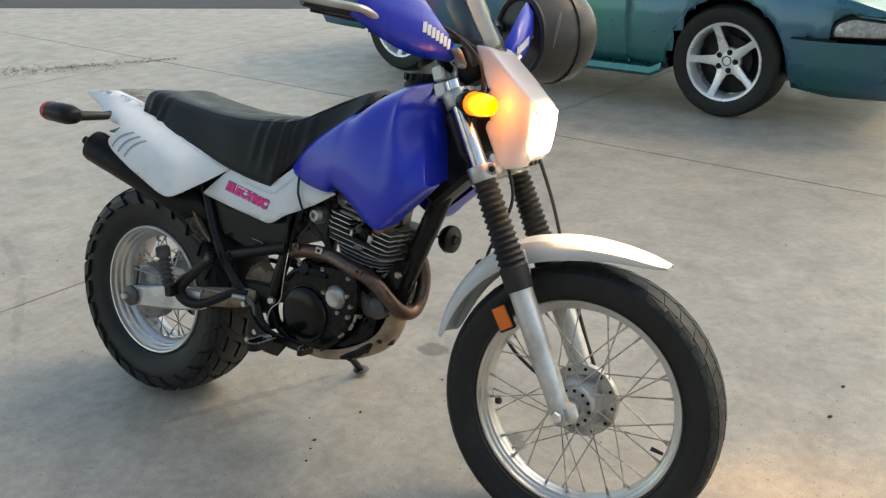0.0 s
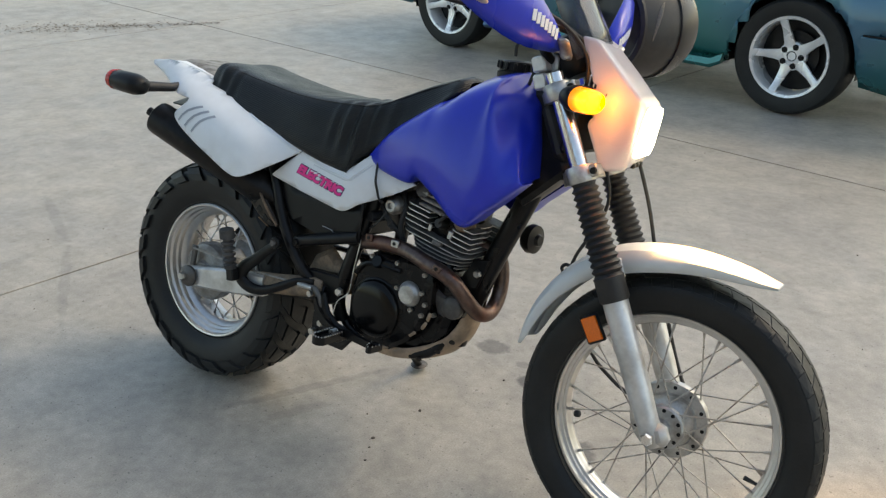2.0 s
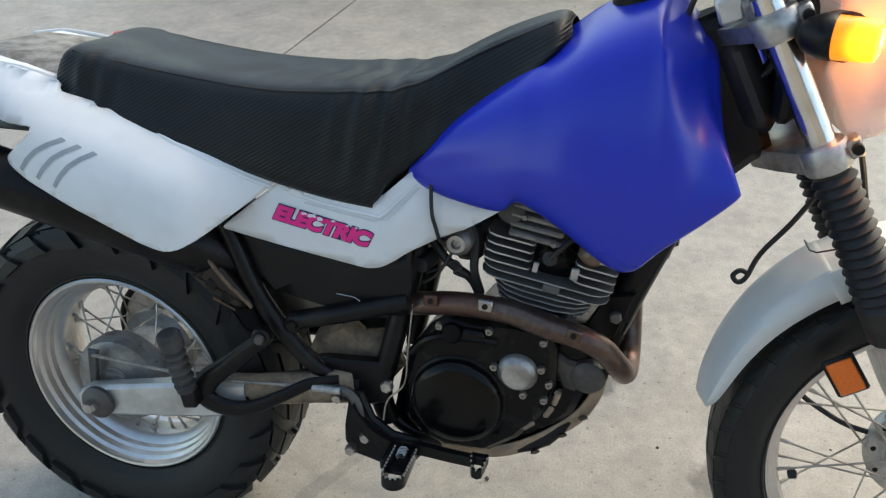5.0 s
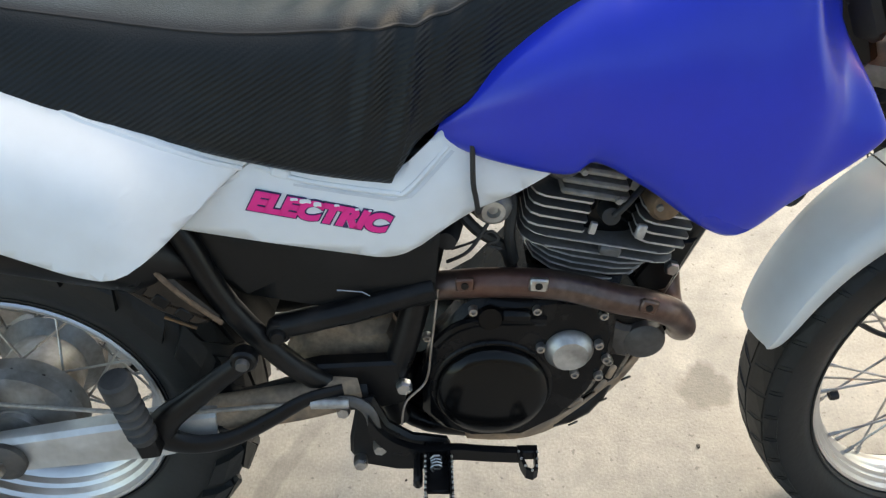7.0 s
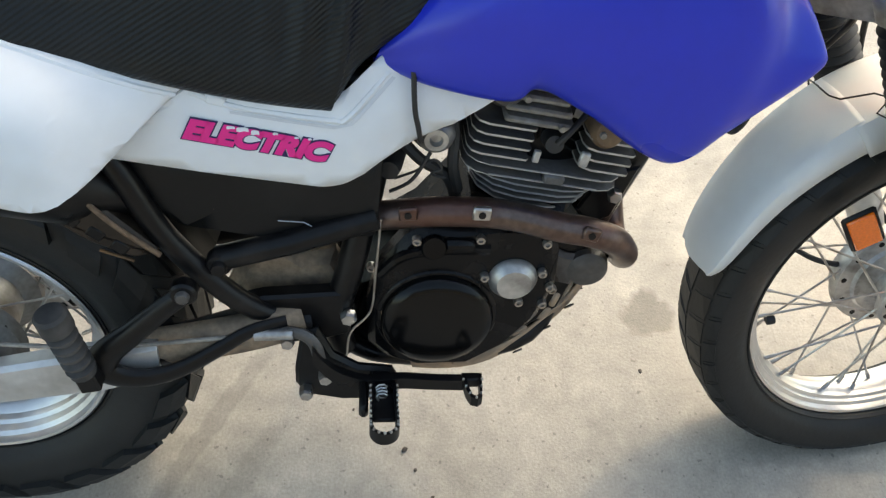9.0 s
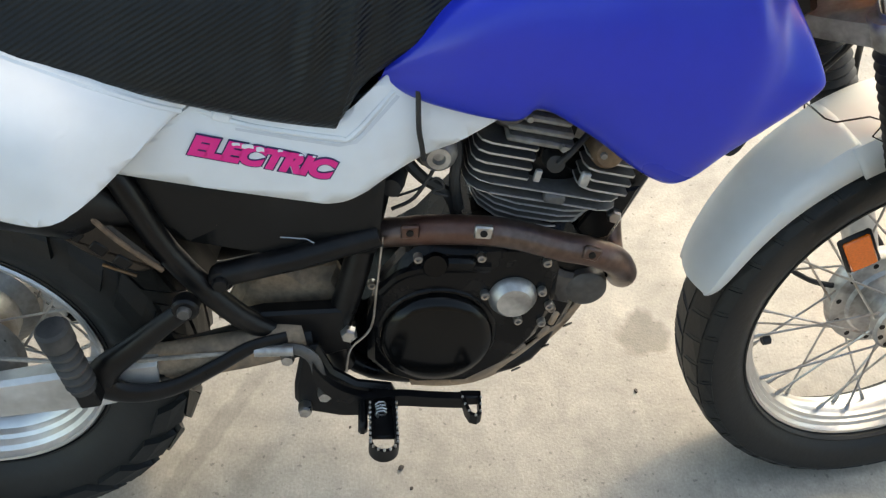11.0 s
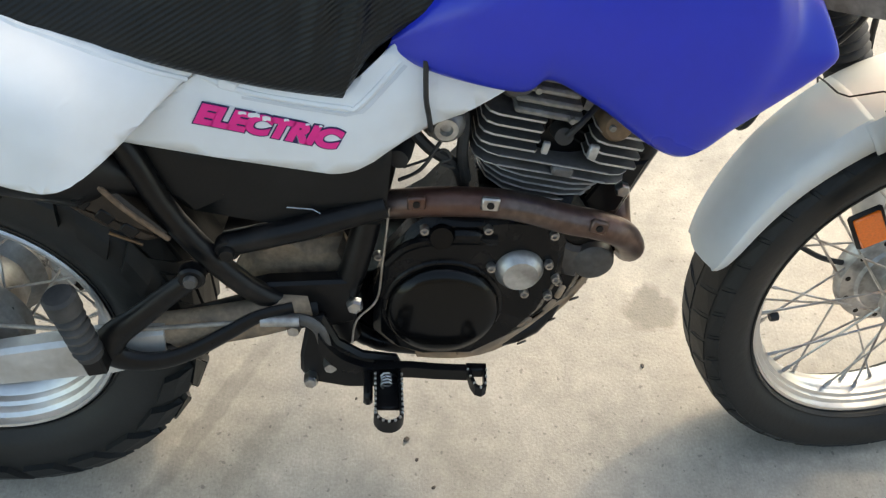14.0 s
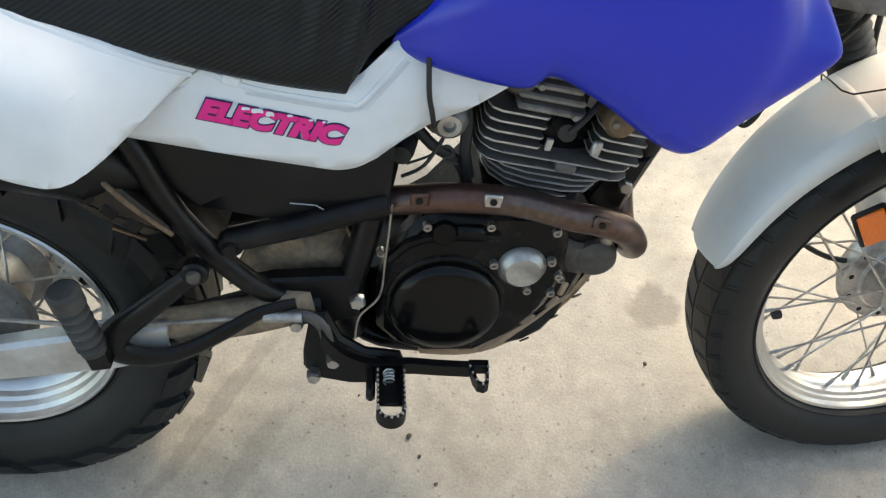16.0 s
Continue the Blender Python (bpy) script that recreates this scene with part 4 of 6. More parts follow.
foot.box((PEG_X, -0.195, PEG_Z - 0.002), (0.03, 0.05, 0.007), bevel=0.002).box((PEG_X - 0.003, -0.155, PEG_Z - 0.01), (0.03, 0.045, 0.022), bevel=0.004)
foot_peg = part("foot_peg", foot, BLACK, bike, "serrated black steel foot peg")
part("peg_spring", Geo().tube([(0.55 + 0.007 * math.cos(i), -0.17 - 0.0008 * i, PEG_Z + 0.007 + 0.006 * math.sin(i)) for i in range(24)], 0.0015, 6), STEEL, foot_peg)
part("peg_bracket", Geo().box((PEG_X - 0.026, -0.175, PEG_Z - 0.004), (0.012, 0.06, 0.022), bevel=0.004), BLACK, foot_peg)
for i in range(8):
    for dx in (-0.0172, 0.0172):
        part("tooth", Geo().box((PEG_X + dx, -0.17 - 0.0085 * i, PEG_Z + 0.01), (0.0032, 0.0045, 0.005), bevel=0.001), STEEL, foot_peg)
for i in range(7):
    a = math.pi * (i + 0.5) / 7
    part("tooth", Geo().box((PEG_X - 0.0172 * math.cos(a), -0.231 - 0.0172 * math.sin(a), PEG_Z + 0.01), (0.0035, 0.0035, 0.005), bevel=0.001), STEEL, foot_peg)
part("brake_rod", Geo().tube([(0.4, -0.145, 0.383), (0.2, -0.158, 0.372), (-0.03, -0.13, 0.36)], 0.003, 8), HEAD_GREY, bike)
part("pedal_lever", Geo().tube(spline([(0.425, -0.14, 0.382), (0.448, -0.145, 0.384), (0.464, -0.148, 0.37), (0.47, -0.15, 0.345)], 4), 0.009, 10, flat=0.7), GREY_CAST, bike)
part("rod_clevis", Geo().tube([(0.438, -0.146, 0.385), (0.39, -0.145, 0.382)], 0.0075, 10), ALLOY, bike)
part("brake_arm", Geo().plate([(-0.05, 0.28), (-0.035, 0.27), (-0.024, 0.365), (-0.044, 0.365)], -0.115, -0.125, 0.003), GREY_CAST, bike)
part("link_casting", Geo().plate([(0.335, 0.365), (0.37, 0.445), (0.42, 0.478), (0.45, 0.452), (0.49, 0.46), (0.52, 0.4), (0.5, 0.372), (0.42, 0.358)], -0.04, -0.08, 0.014), DUSTY, bike, "dust-caked grey suspension casting")
part("chain_slider", Geo().tube(spline([(0.225, -0.125, 0.338), (0.27, -0.128, 0.346), (0.37, -0.128, 0.368), (0.45, -0.115, 0.385)], 4), [0.014, 0.022] + [0.028] * 9 + [0.024, 0.02], 14, flat=0.75), DUSTY, bike)
part("brake_lamp_wire", Geo().tube(spline([(0.545, -0.11, 0.54), (0.54, -0.118, 0.46), (0.535, -0.12, 0.4), (0.51, -0.128, 0.37), (0.505, -0.135, 0.335)], 5), 0.0016, 6), STEEL, bike)

# side stand on the far side
stand = part("side_stand", Geo().tube([(0.52, 0.09, 0.29), (0.5, 0.22, 0.17), (0.49, 0.328, 0.072)], 0.011, 10), BLACK, bike, "extended side stand")
part("stand_foot", Geo().lathe([(0.0, 0.0), (0.02, 0.0), (0.026, 0.006), (0.02, 0.011), (0.0, 0.012)], (0.489, 0.335, 0.0625), (0, -math.sin(radians(LEAN)), math.cos(radians(LEAN))), 20), GREY_CAST, stand)

# ---- body work ----
def ribs(rows):
    return [[(x, -y, z) for x, y, z in row] for row in rows]


# fuel tank: ribs from its rear point to the front face, each from the lower edge over the side to the crest
tank_rows = [
    [(0.532, 0.085, 0.738), (0.532, 0.0989, 0.739), (0.534, 0.1067, 0.746), (0.540, 0.0989, 0.762), (0.542, 0, 0.768)],
    [(0.59, 0.09, 0.724), (0.592, 0.1248, 0.727), (0.596, 0.1346, 0.765), (0.6, 0.117, 0.825), (0.606, 0, 0.848)],
    [(0.672, 0.09, 0.718), (0.674, 0.1443, 0.722), (0.682, 0.158, 0.79), (0.69, 0.1268, 0.884), (0.7, 0, 0.932)],
    [(0.702, 0.09, 0.736), (0.704, 0.1482, 0.739), (0.716, 0.1658, 0.8), (0.728, 0.1297, 0.9), (0.738, 0, 0.952)],
    [(0.757, 0.09, 0.712), (0.759, 0.158, 0.716), (0.77, 0.1774, 0.8), (0.785, 0.1346, 0.935), (0.79, 0, 0.99)],
    [(0.85, 0.1, 0.664), (0.85, 0.1735, 0.669), (0.855, 0.1872, 0.79), (0.855, 0.1316, 0.965), (0.855, 0, 1.012)],
    [(0.905, 0.1, 0.707), (0.906, 0.1774, 0.713), (0.914, 0.182, 0.825), (0.876, 0.1417, 0.956), (0.88, 0, 1.008)],
    [(0.979, 0.108, 0.78), (0.98, 0.1764, 0.787), (0.942, 0.1379, 0.87), (0.906, 0.1019, 0.958), (0.905, 0, 0.99)],
    [(0.978, 0.1, 0.787), (0.978, 0.1512, 0.797), (0.952, 0.1022, 0.872), (0.926, 0.085, 0.95), (0.92, 0, 0.97)],
    [(0.968, 0.06, 0.79), (0.968, 0.09, 0.8), (0.957, 0.075, 0.87), (0.942, 0.058, 0.937), (0.93, 0, 0.955)],
    [(0.963, 0, 0.79), (0.963, 0.02, 0.8), (0.955, 0.02, 0.86), (0.935, 0.01, 0.93), (0.935, 0, 0.935)],
]
def hollow(geo):
    """A shallow oval pressed into each front shoulder of the tank."""
    out = []
    for x, y, z in geo.v:
        d = math.hypot((x - 0.925 + 0.3 * (z - 0.9)) / 0.05, (z - 0.895) / 0.075)
        k = 0.011 * (1 - ease(d * 1.1 - 0.1)) * ease((abs(y) - 0.04) / 0.05)
        out.append((x - 0.6 * k, y - (1 if y > 0 else -1) * 0.8 * k, z))
    geo.v = out
    return geo


tank = part("fuel_tank", hollow(skin(ribs(tank_rows), 12, 10)), BLUE, bike, "large blue plastic fuel tank", smooth=60)
cap_ = Geo().lathe([(0.0, 0.028), (0.03, 0.028), (0.036, 0.024), (0.037, 0.004), (0.041, 0.002), (0.041, -0.012)], (0.834, 0, 1.003), (-0.08, 0, 1), 32)
tcap = part("fuel_cap", cap_, PLASTIC, tank, "black plastic fuel cap with a vent hose")
for i in range(12):
    a = 2 * math.pi * i / 12
    part("cap_rib", Geo().box((0.832 + 0.037 * math.cos(a), 0.037 * math.sin(a), 1.018), (0.009, 0.009, 0.018), Matrix.Rotation(a, 3, "Z"), bevel=0.002), PLASTIC, tcap)
part("vent_hose", Geo().tube(spline([(0.828, 0, 1.04), (0.83, 0.0, 1.07), (0.86, 0.01, 1.1), (0.92, 0.02, 1.12)], 5), 0.004, 8), BLACK_RUBBER, tank)

# seat
seat_rows = [
    [(-0.03, 0.0, 0.8), (-0.03, 0.1, 0.8), (-0.035, 0.105, 0.83), (-0.02, 0.09, 0.868), (-0.02, 0.0, 0.87)],
    [(-0.01, 0.0, 0.79), (-0.01, 0.128, 0.797), (-0.005, 0.125, 0.835), (0.0, 0.1, 0.883), (0.0, 0.0, 0.885)],
    [(0.12, 0.0, 0.77), (0.12, 0.137, 0.773), (0.12, 0.134, 0.82), (0.12, 0.1, 0.867), (0.12, 0.0, 0.872)],
    [(0.35, 0.0, 0.714), (0.35, 0.134, 0.718), (0.35, 0.138, 0.79), (0.35, 0.108, 0.858), (0.35, 0.0, 0.864)],
    [(0.474, 0.0, 0.69), (0.474, 0.127, 0.695), (0.488, 0.133, 0.77), (0.49, 0.1, 0.862), (0.49, 0.0, 0.868)],
    [(0.492, 0.0, 0.694), (0.49, 0.121, 0.698), (0.513, 0.126, 0.775), (0.522, 0.096, 0.868), (0.522, 0.0, 0.874)],
    [(0.53, 0.0, 0.748), (0.53, 0.108, 0.752), (0.546, 0.112, 0.81), (0.56, 0.088, 0.882), (0.56, 0.0, 0.889)],
    [(0.64, 0.0, 0.82), (0.64, 0.1, 0.83), (0.64, 0.092, 0.87), (0.645, 0.06, 0.932), (0.645, 0.0, 0.943)],
    [(0.72, 0.0, 0.91), (0.72, 0.085, 0.92), (0.722, 0.075, 0.945), (0.722, 0.045, 0.97), (0.722, 0.0, 0.978)],
    [(0.745, 0.0, 0.94), (0.745, 0.05, 0.945), (0.748, 0.045, 0.955), (0.745, 0.03, 0.967), (0.745, 0.0, 0.97)],
]


def fold(x, y, z):
    """Soft creases of the cover where the seat bends up and at its rear corner, and slight slack elsewhere."""
    low = ease((z - 0.71) / 0.09)
    side = ease((abs(y) - 0.05) / 0.05)
    bend = x - 0.12 * (z - 0.77)
    w = 0.0025 * math.sin(9 * x + 14 * z) * math.sin(23 * x)
    for at, wide, high in ((0.425, 0.011, 0.004), (0.462, 0.014, 0.009), (0.5, 0.012, 0.008), (0.532, 0.01, 0.003), (0.57, 0.012, 0.003), (0.055, 0.011, 0.004), (0.015, 0.012, 0.006)):
        w += high * (math.exp(-((bend - at) / wide) ** 2) - 0.45 * math.exp(-((bend - at - 1.5 * wide) / wide) ** 2))
    crown = 0.003 * ease((0.1 - abs(y)) / 0.04) * math.sin(2 * math.pi * (x + 0.35 * abs(y)) / 0.05) * math.exp(-((x - 0.45) / 0.09) ** 2) + 0.004 * math.sin(13 * x + 1.0)
    return x, y + (-1 if y < 0 else 1) * w * side * low, z + crown * ease((z - 0.8) / 0.06)


def folds(geo):
    geo.v = [fold(*v) for v in geo.v]
    return geo


seat = part("seat", folds(skin(ribs(seat_rows), 34, 9)), SEAT, bike, "black vinyl seat cover with carbon-weave sides and wrinkles", smooth=60)


for s in (-1, 1):
    seam = [fold(x, s * (y + 0.001), z - 0.0004) for x, y, z in spline([(0.0, 0.101, 0.882), (0.12, 0.101, 0.866), (0.35, 0.109, 0.857), (0.49, 0.101, 0.861), (0.522, 0.097, 0.867), (0.56, 0.089, 0.881), (0.645, 0.062, 0.931), (0.722, 0.047, 0.969)], 14)]
    part("seam", Geo().tube(seam, 0.0022, 6), BLACK_RUBBER, seat)
part("seat_tab", Geo().box((0.03, -0.111, 0.862), (0.035, 0.003, 0.005), Matrix.Rotation(radians(8), 3, "Y"), bevel=0.001), GREY_LINE, seat, "small grey woven tab")


def panel(outline, depth, grid=0.02):
    """A curved sheet with an outline in x and z; depth(x, z) gives y."""
    bm = bmesh.new()
    bm.faces.new([bm.verts.new((x, 0, z)) for x, z in outline])
    bmesh.ops.triangulate(bm, faces=bm.faces[:])
    for axis in (0, 2):
        lo, hi = min(v.co[axis] for v in bm.verts), max(v.co[axis] for v in bm.verts)
        for i in range(1, int((hi - lo) / grid) + 1):
            normal = [0, 0, 0]
            normal[axis] = 1
            co = [0, 0, 0]
            co[axis] = lo + i * grid
            bmesh.ops.bisect_plane(bm, geom=bm.verts[:] + bm.edges[:] + bm.faces[:], plane_co=co, plane_no=normal)
    slanted = [e for e in bm.edges if not e.is_boundary and min(abs(e.verts[0].co[0] - e.verts[1].co[0]), abs(e.verts[0].co[2] - e.verts[1].co[2])) > 1e-6]
    bmesh.ops.dissolve_edges(bm, edges=slanted, use_verts=False)
    bmesh.ops.triangulate(bm, faces=[f for f in bm.faces if len(f.verts) > 6], ngon_method="EAR_CLIP")
    bm.verts.index_update()
    geo = Geo().add([(v.co.x, depth(v.co.x, v.co.z), v.co.z) for v in bm.verts], [[v.index for v in f.verts] for f in bm.faces])
    bm.free()
    return geo


# ---- tail and side panels ----
def wing_y(x, z):
    """The panel leaves the seat's edge at a slant and hangs nearly upright below its shoulder."""
    a, b, k = 0.834 - 0.285 * x, 0.866, 0.01
    top = min(a, b) - k * math.log(1 + math.exp(-abs(a - b) / k))
    along = ease((0.36 - x) / 0.16) * (0.15 + 0.85 * ease((x + 0.256) / 0.25))
    return -(0.127 + 0.096 * along * (1 - math.exp(-max(0.0, top - z) / 0.036)))


WING = [(-0.256, 0.857), (-0.18, 0.869), (-0.09, 0.86), (-0.016, 0.845), (-0.006, 0.83), (0.045, 0.818), (0.161, 0.785), (0.257, 0.757), (0.348, 0.735), (0.337, 0.72), (0.25, 0.651), (0.22, 0.632), (0.197, 0.627), (0.165, 0.634), (0.043, 0.683),
        (-0.022, 0.715), (-0.054, 0.733), (-0.057, 0.744), (-0.034, 0.764), (-0.012, 0.783), (-0.02, 0.79), (-0.07, 0.792), (-0.16, 0.82), (-0.252, 0.846)]
def ridge(line, depth, sign):
    """A low raised crease along a curved sheet."""
    return Geo().tube([(x, sign * (depth(x, z) + 0.0005), z) for x, z in spline(line, 6)], 0.0042, 8)


tail_panels = []
for s in (-1, 1):
    w = part("tail_panel", panel(rounded(WING, 0.014), lambda x, z: -s * wing_y(x, z), 0.0125), WHITE, bike, "white plastic tail side panel with three grey stripes", smooth=60, thick=0.004 * s)
    w.modifiers[0].offset = 0
    tail_panels.append(w)
    for x0, z0, x1, z1 in ((-0.032, 0.731, 0.033, 0.779), (-0.004, 0.721, 0.059, 0.771), (0.023, 0.711, 0.084, 0.763)):
        arc = [(x0 + (x1 - x0) * f - 0.007 * math.sin(math.pi * f), z0 + (z1 - z0) * f + 0.006 * math.sin(math.pi * f)) for f in (0, 0.25, 0.5, 0.75, 1)]
        st = arc + [(x + 0.008 - 0.003 * i / 4, z - 0.004) for i, (x, z) in enumerate(arc[::-1])]
        part("stripe", panel(st, lambda x, z: -s * (wing_y(x, z) - 0.0032), 0.01), GREY_LINE, w, "grey stripe")
for s, w in ((-1, tail_panels[0]), (1, tail_panels[1])):
    part("crease", ridge([(0.128, 0.797), (0.169, 0.777), (0.218, 0.76), (0.266, 0.741), (0.303, 0.724), (0.33, 0.713)], wing_y, -s), WHITE, w)
part("tail_top", Geo().loft([[(x, -w, z - 0.01), (x, -w + 0.01, z), (x, 0, z), (x, w - 0.01, z), (x, w, z - 0.01)] for x, w, z in
     ((-0.272, 0.05, 0.845), (-0.258, 0.108, 0.854), (-0.18, 0.122, 0.867), (-0.09, 0.121, 0.858), (-0.014, 0.121, 0.843))], closed=False, caps=False), WHITE, bike, thick=0.004)
deck = part("rear_carrier", Geo().loft([[(x, -w, z), (x, -w + 0.012, z + 0.007), (x, w - 0.012, z + 0.007), (x, w, z), (x, 0, z - 0.006)] for x, w, z in ((-0.245, 0.055, 0.852), (-0.18, 0.08, 0.866), (-0.1, 0.098, 0.859), (-0.012, 0.108, 0.845))]), HEAD_GREY, bike, "grey rear carrier plate with slots")
for i in range(5):
    part("slot", Geo().box((-0.19 + 0.032 * i, 0, 0.8675 - 0.003 * i), (0.003, 0.1, 0.003)), BLACK, deck)
part("tail_bracket", Geo().plate([(-0.235, 0.805), (-0.06, 0.79), (-0.05, 0.762), (-0.1, 0.758), (-0.19, 0.775)], -0.07, 0.07, 0.004), PLASTIC, bike, "black bracket beneath the tail")
part("under_tail", Geo().loft([[(x, -w, z), (x, -w * 0.8, z - h), (x, w * 0.8, z - h), (x, w, z)] for x, w, z, h in ((-0.3, 0.06, 0.825, 0.02), (-0.15, 0.085, 0.82, 0.06), (0.05, 0.09, 0.78, 0.06), (0.2, 0.085, 0.72, 0.08))]), PLASTIC, bike)
part("inner_mudguard", Geo().loft([[(RAX[0] + r * math.cos(radians(a)), -0.075, RAX[2] + r * math.sin(radians(a)) - 0.02), (RAX[0] + r * math.cos(radians(a)), 0, RAX[2] + r * math.sin(radians(a))), (RAX[0] + r * math.cos(radians(a)), 0.075, RAX[2] + r * math.sin(radians(a)) - 0.02)]
     for a, r in ((20, 0.36), (40, 0.37), (60, 0.4), (80, 0.44), (100, 0.48), (115, 0.52))], closed=False, caps=False), PLASTIC, bike, thick=0.004)


def cover_y(x, z):
    return -(0.126 + 0.008 * math.sin(max(0.0, min(1.0, (z - 0.58) / 0.15)) * math.pi) - 0.12 * max(0.0, x - 0.52) - 0.22 * max(0.0, z - 0.715 + 0.12 * (x - 0.3)) - 0.018 * ease((x - 0.515) / 0.07) * ease((0.72 - z) / 0.07))


COVER_SIDE = [(0.342, 0.722), (0.354, 0.737), (0.4, 0.728), (0.48, 0.714), (0.5, 0.714), (0.545, 0.757), (0.6, 0.737), (0.67, 0.712), (0.68, 0.71), (0.63, 0.678), (0.575, 0.65), (0.54, 0.632), (0.502, 0.605), (0.48, 0.6), (0.36, 0.618), (0.244, 0.638)]
for s in (-1, 1):
    c = part("side_cover", panel(rounded(COVER_SIDE, 0.01), lambda x, z: -s * cover_y(x, z)), WHITE, bike, "white plastic side cover" + (" with magenta lettering" if s < 0 else ""), smooth=60, thick=0.004)
    c.modifiers[0].offset = 0
    # grey line painted below the crease as its shaded side
    part("crease_shade_line", panel([(0.384, 0.697), (0.384, 0.694), (0.438, 0.6855), (0.492, 0.6785), (0.511, 0.683), (0.556, 0.73), (0.552, 0.732), (0.508, 0.686), (0.491, 0.682), (0.438, 0.689)], lambda x, z: -s * (cover_y(x, z) - 0.0032), 0.012), CREASE_SHADE, c)
    part("crease", ridge([(0.345, 0.715), (0.383, 0.702), (0.438, 0.693), (0.491, 0.687), (0.506, 0.69), (0.549, 0.735)], cover_y, -s), WHITE, c)
    part("cover_lug", Geo().box((0.37, s * 0.13, 0.708), (0.022, 0.008, 0.014), Matrix.Rotation(radians(16), 3, "Y"), bevel=0.003), WHITE, c)
    part("cover_strap", Geo().tube(spline([(0.574, s * 0.123, 0.742), (0.577, s * 0.127, 0.7), (0.582, s * 0.122, 0.675), (0.586, s * 0.115, 0.654), (0.588, s * 0.1, 0.645)], 4), 0.003, 8), BLACK_RUBBER, c)
    if s < 0:
        side_cover = c
    under = part("air_box", panel(rounded([(0.235, 0.64), (0.49, 0.61), (0.545, 0.64), (0.54, 0.52), (0.42, 0.515), (0.31, 0.535)], 0.012), lambda x, z: s * 0.118, 0.04), PLASTIC, bike, "black air box panel", thick=0.006)
part("battery_box", Geo().box((0.4, 0, 0.6), (0.26, 0.2, 0.13), bevel=0.01), PLASTIC, bike)
part("scratch", Geo().tube([(0.425, -0.122, 0.545), (0.455, -0.122, 0.543), (0.475, -0.122, 0.53)], 0.0008, 5), GREY_LINE, side_cover)


def lettering(name, text, size, m, grow, material, parent, depth=0.0006, shear=0.25, space=0.95):
    """Raised letters in the built-in font, as a mesh laid on its surface by m."""
    cu = bpy.data.curves.new(name, "FONT")
    cu.body, cu.size, cu.offset, cu.extrude, cu.shear, cu.space_character = text, size, grow, depth, shear, space
    tmp = bpy.data.objects.new(name, cu)
    me = bpy.data.meshes.new_from_object(tmp)
    bpy.data.objects.remove(tmp)
    me.materials.clear()
    me.materials.append(material)
    ob = new(name, me)
    ob.parent, ob.matrix_basis = parent, m
    return ob


# baseline runs slightly down towards the front of the machine
LX = Vector((1.0, 0.0, -0.185)).normalized()
LN = Vector((0, -1, 0))
up_ = LN.cross(LX)
lm = Matrix((LX, up_, LN)).transposed().to_4x4()


def fit_letters(ob, x0, width, height):
    """Scales letters to their printed size, from the left end of the base line."""
    lo, hi = min(v.co.x for v in ob.data.vertices), max(v.co.x for v in ob.data.vertices)
    b0, b1 = min(v.co.y for v in ob.data.vertices), max(v.co.y for v in ob.data.vertices)
    for v in ob.data.vertices:
        v.co.x, v.co.y = x0 + (v.co.x - lo) * width / (hi - lo), (v.co.y - b0) * height / (b1 - b0) + x0
    return ob


lm.translation = (0.332, -0.1362, 0.664)
fit_letters(lettering("lettering_outline", "ELECTRIC", 0.04, lm, 0.0042, NAVY, side_cover), -0.0016, 0.1612, 0.0297)
lm2 = lm.copy()
lm2.translation = (0.332, -0.137, 0.664)
letters = fit_letters(lettering("lettering", "ELECTRIC", 0.04, lm2, 0.0026, PINK, side_cover), 0.0, 0.158, 0.0265)
tagged(letters, "bold magenta letters reading ELECTRIC")

# print worn away in patches down to the white plastic
for x, z, w, h in ((0.384, 0.6785, 0.009, 0.003), (0.396, 0.676, 0.013, 0.0045), (0.409, 0.6725, 0.009, 0.005), (0.43, 0.672, 0.006, 0.0025), (0.452, 0.6675, 0.005, 0.002), (0.466, 0.666, 0.004, 0.002)):
    worn = rounded([(x - w / 2, z - h * 0.3), (x - w * 0.2, z - h / 2), (x + w * 0.1, z - h * 0.2), (x + w / 2, z - h * 0.45), (x + w * 0.45, z + h * 0.6), (x, z + h * 0.8), (x - w * 0.45, z + h * 0.7)], 0.0012, 3)
    part("worn_patch", Geo().plate(worn, -0.1372, -0.1384, 0.0002), WHITE, side_cover)

# rear turn signal on its stalk
for s in (-1, 1):
    sig = part("rear_turn_signal", Geo().loft([[(-0.13 + x, s * (0.3 + 0.033 * math.cos(a) * k), 0.808 + 0.028 * math.sin(a) * k) for a in (2 * math.pi * j / 20 for j in range(20))] for x, k in ((-0.055, 0.8), (-0.05, 0.95), (-0.02, 1), (0.02, 1), (0.045, 0.8), (0.055, 0.4))]), PLASTIC, bike, "black rear turn signal")
    part("signal_lens", Geo().lathe([(0.024, 0.0), (0.022, 0.008), (0.0, 0.011)], (-0.182, s * 0.3, 0.808), (-1, 0, 0), 20), ORANGE, sig)
    part("signal_rim", Geo().loft([[(-0.13 + x, s * (0.3 + 0.033 * math.cos(a) * k), 0.808 + 0.028 * math.sin(a) * k) for a in (2 * math.pi * j / 20 for j in range(20))] for x, k in ((-0.068, 0.86), (-0.066, 0.94), (-0.056, 0.99), (-0.05, 0.97))]), RED_LENS, sig, "red lens rim")
    part("signal_stalk", Geo().tube([(-0.095, s * 0.28, 0.806), (-0.09, s * 0.2, 0.806), (-0.11, s * 0.08, 0.815)], [0.014, 0.012, 0.012], 10), BLACK_RUBBER, sig)

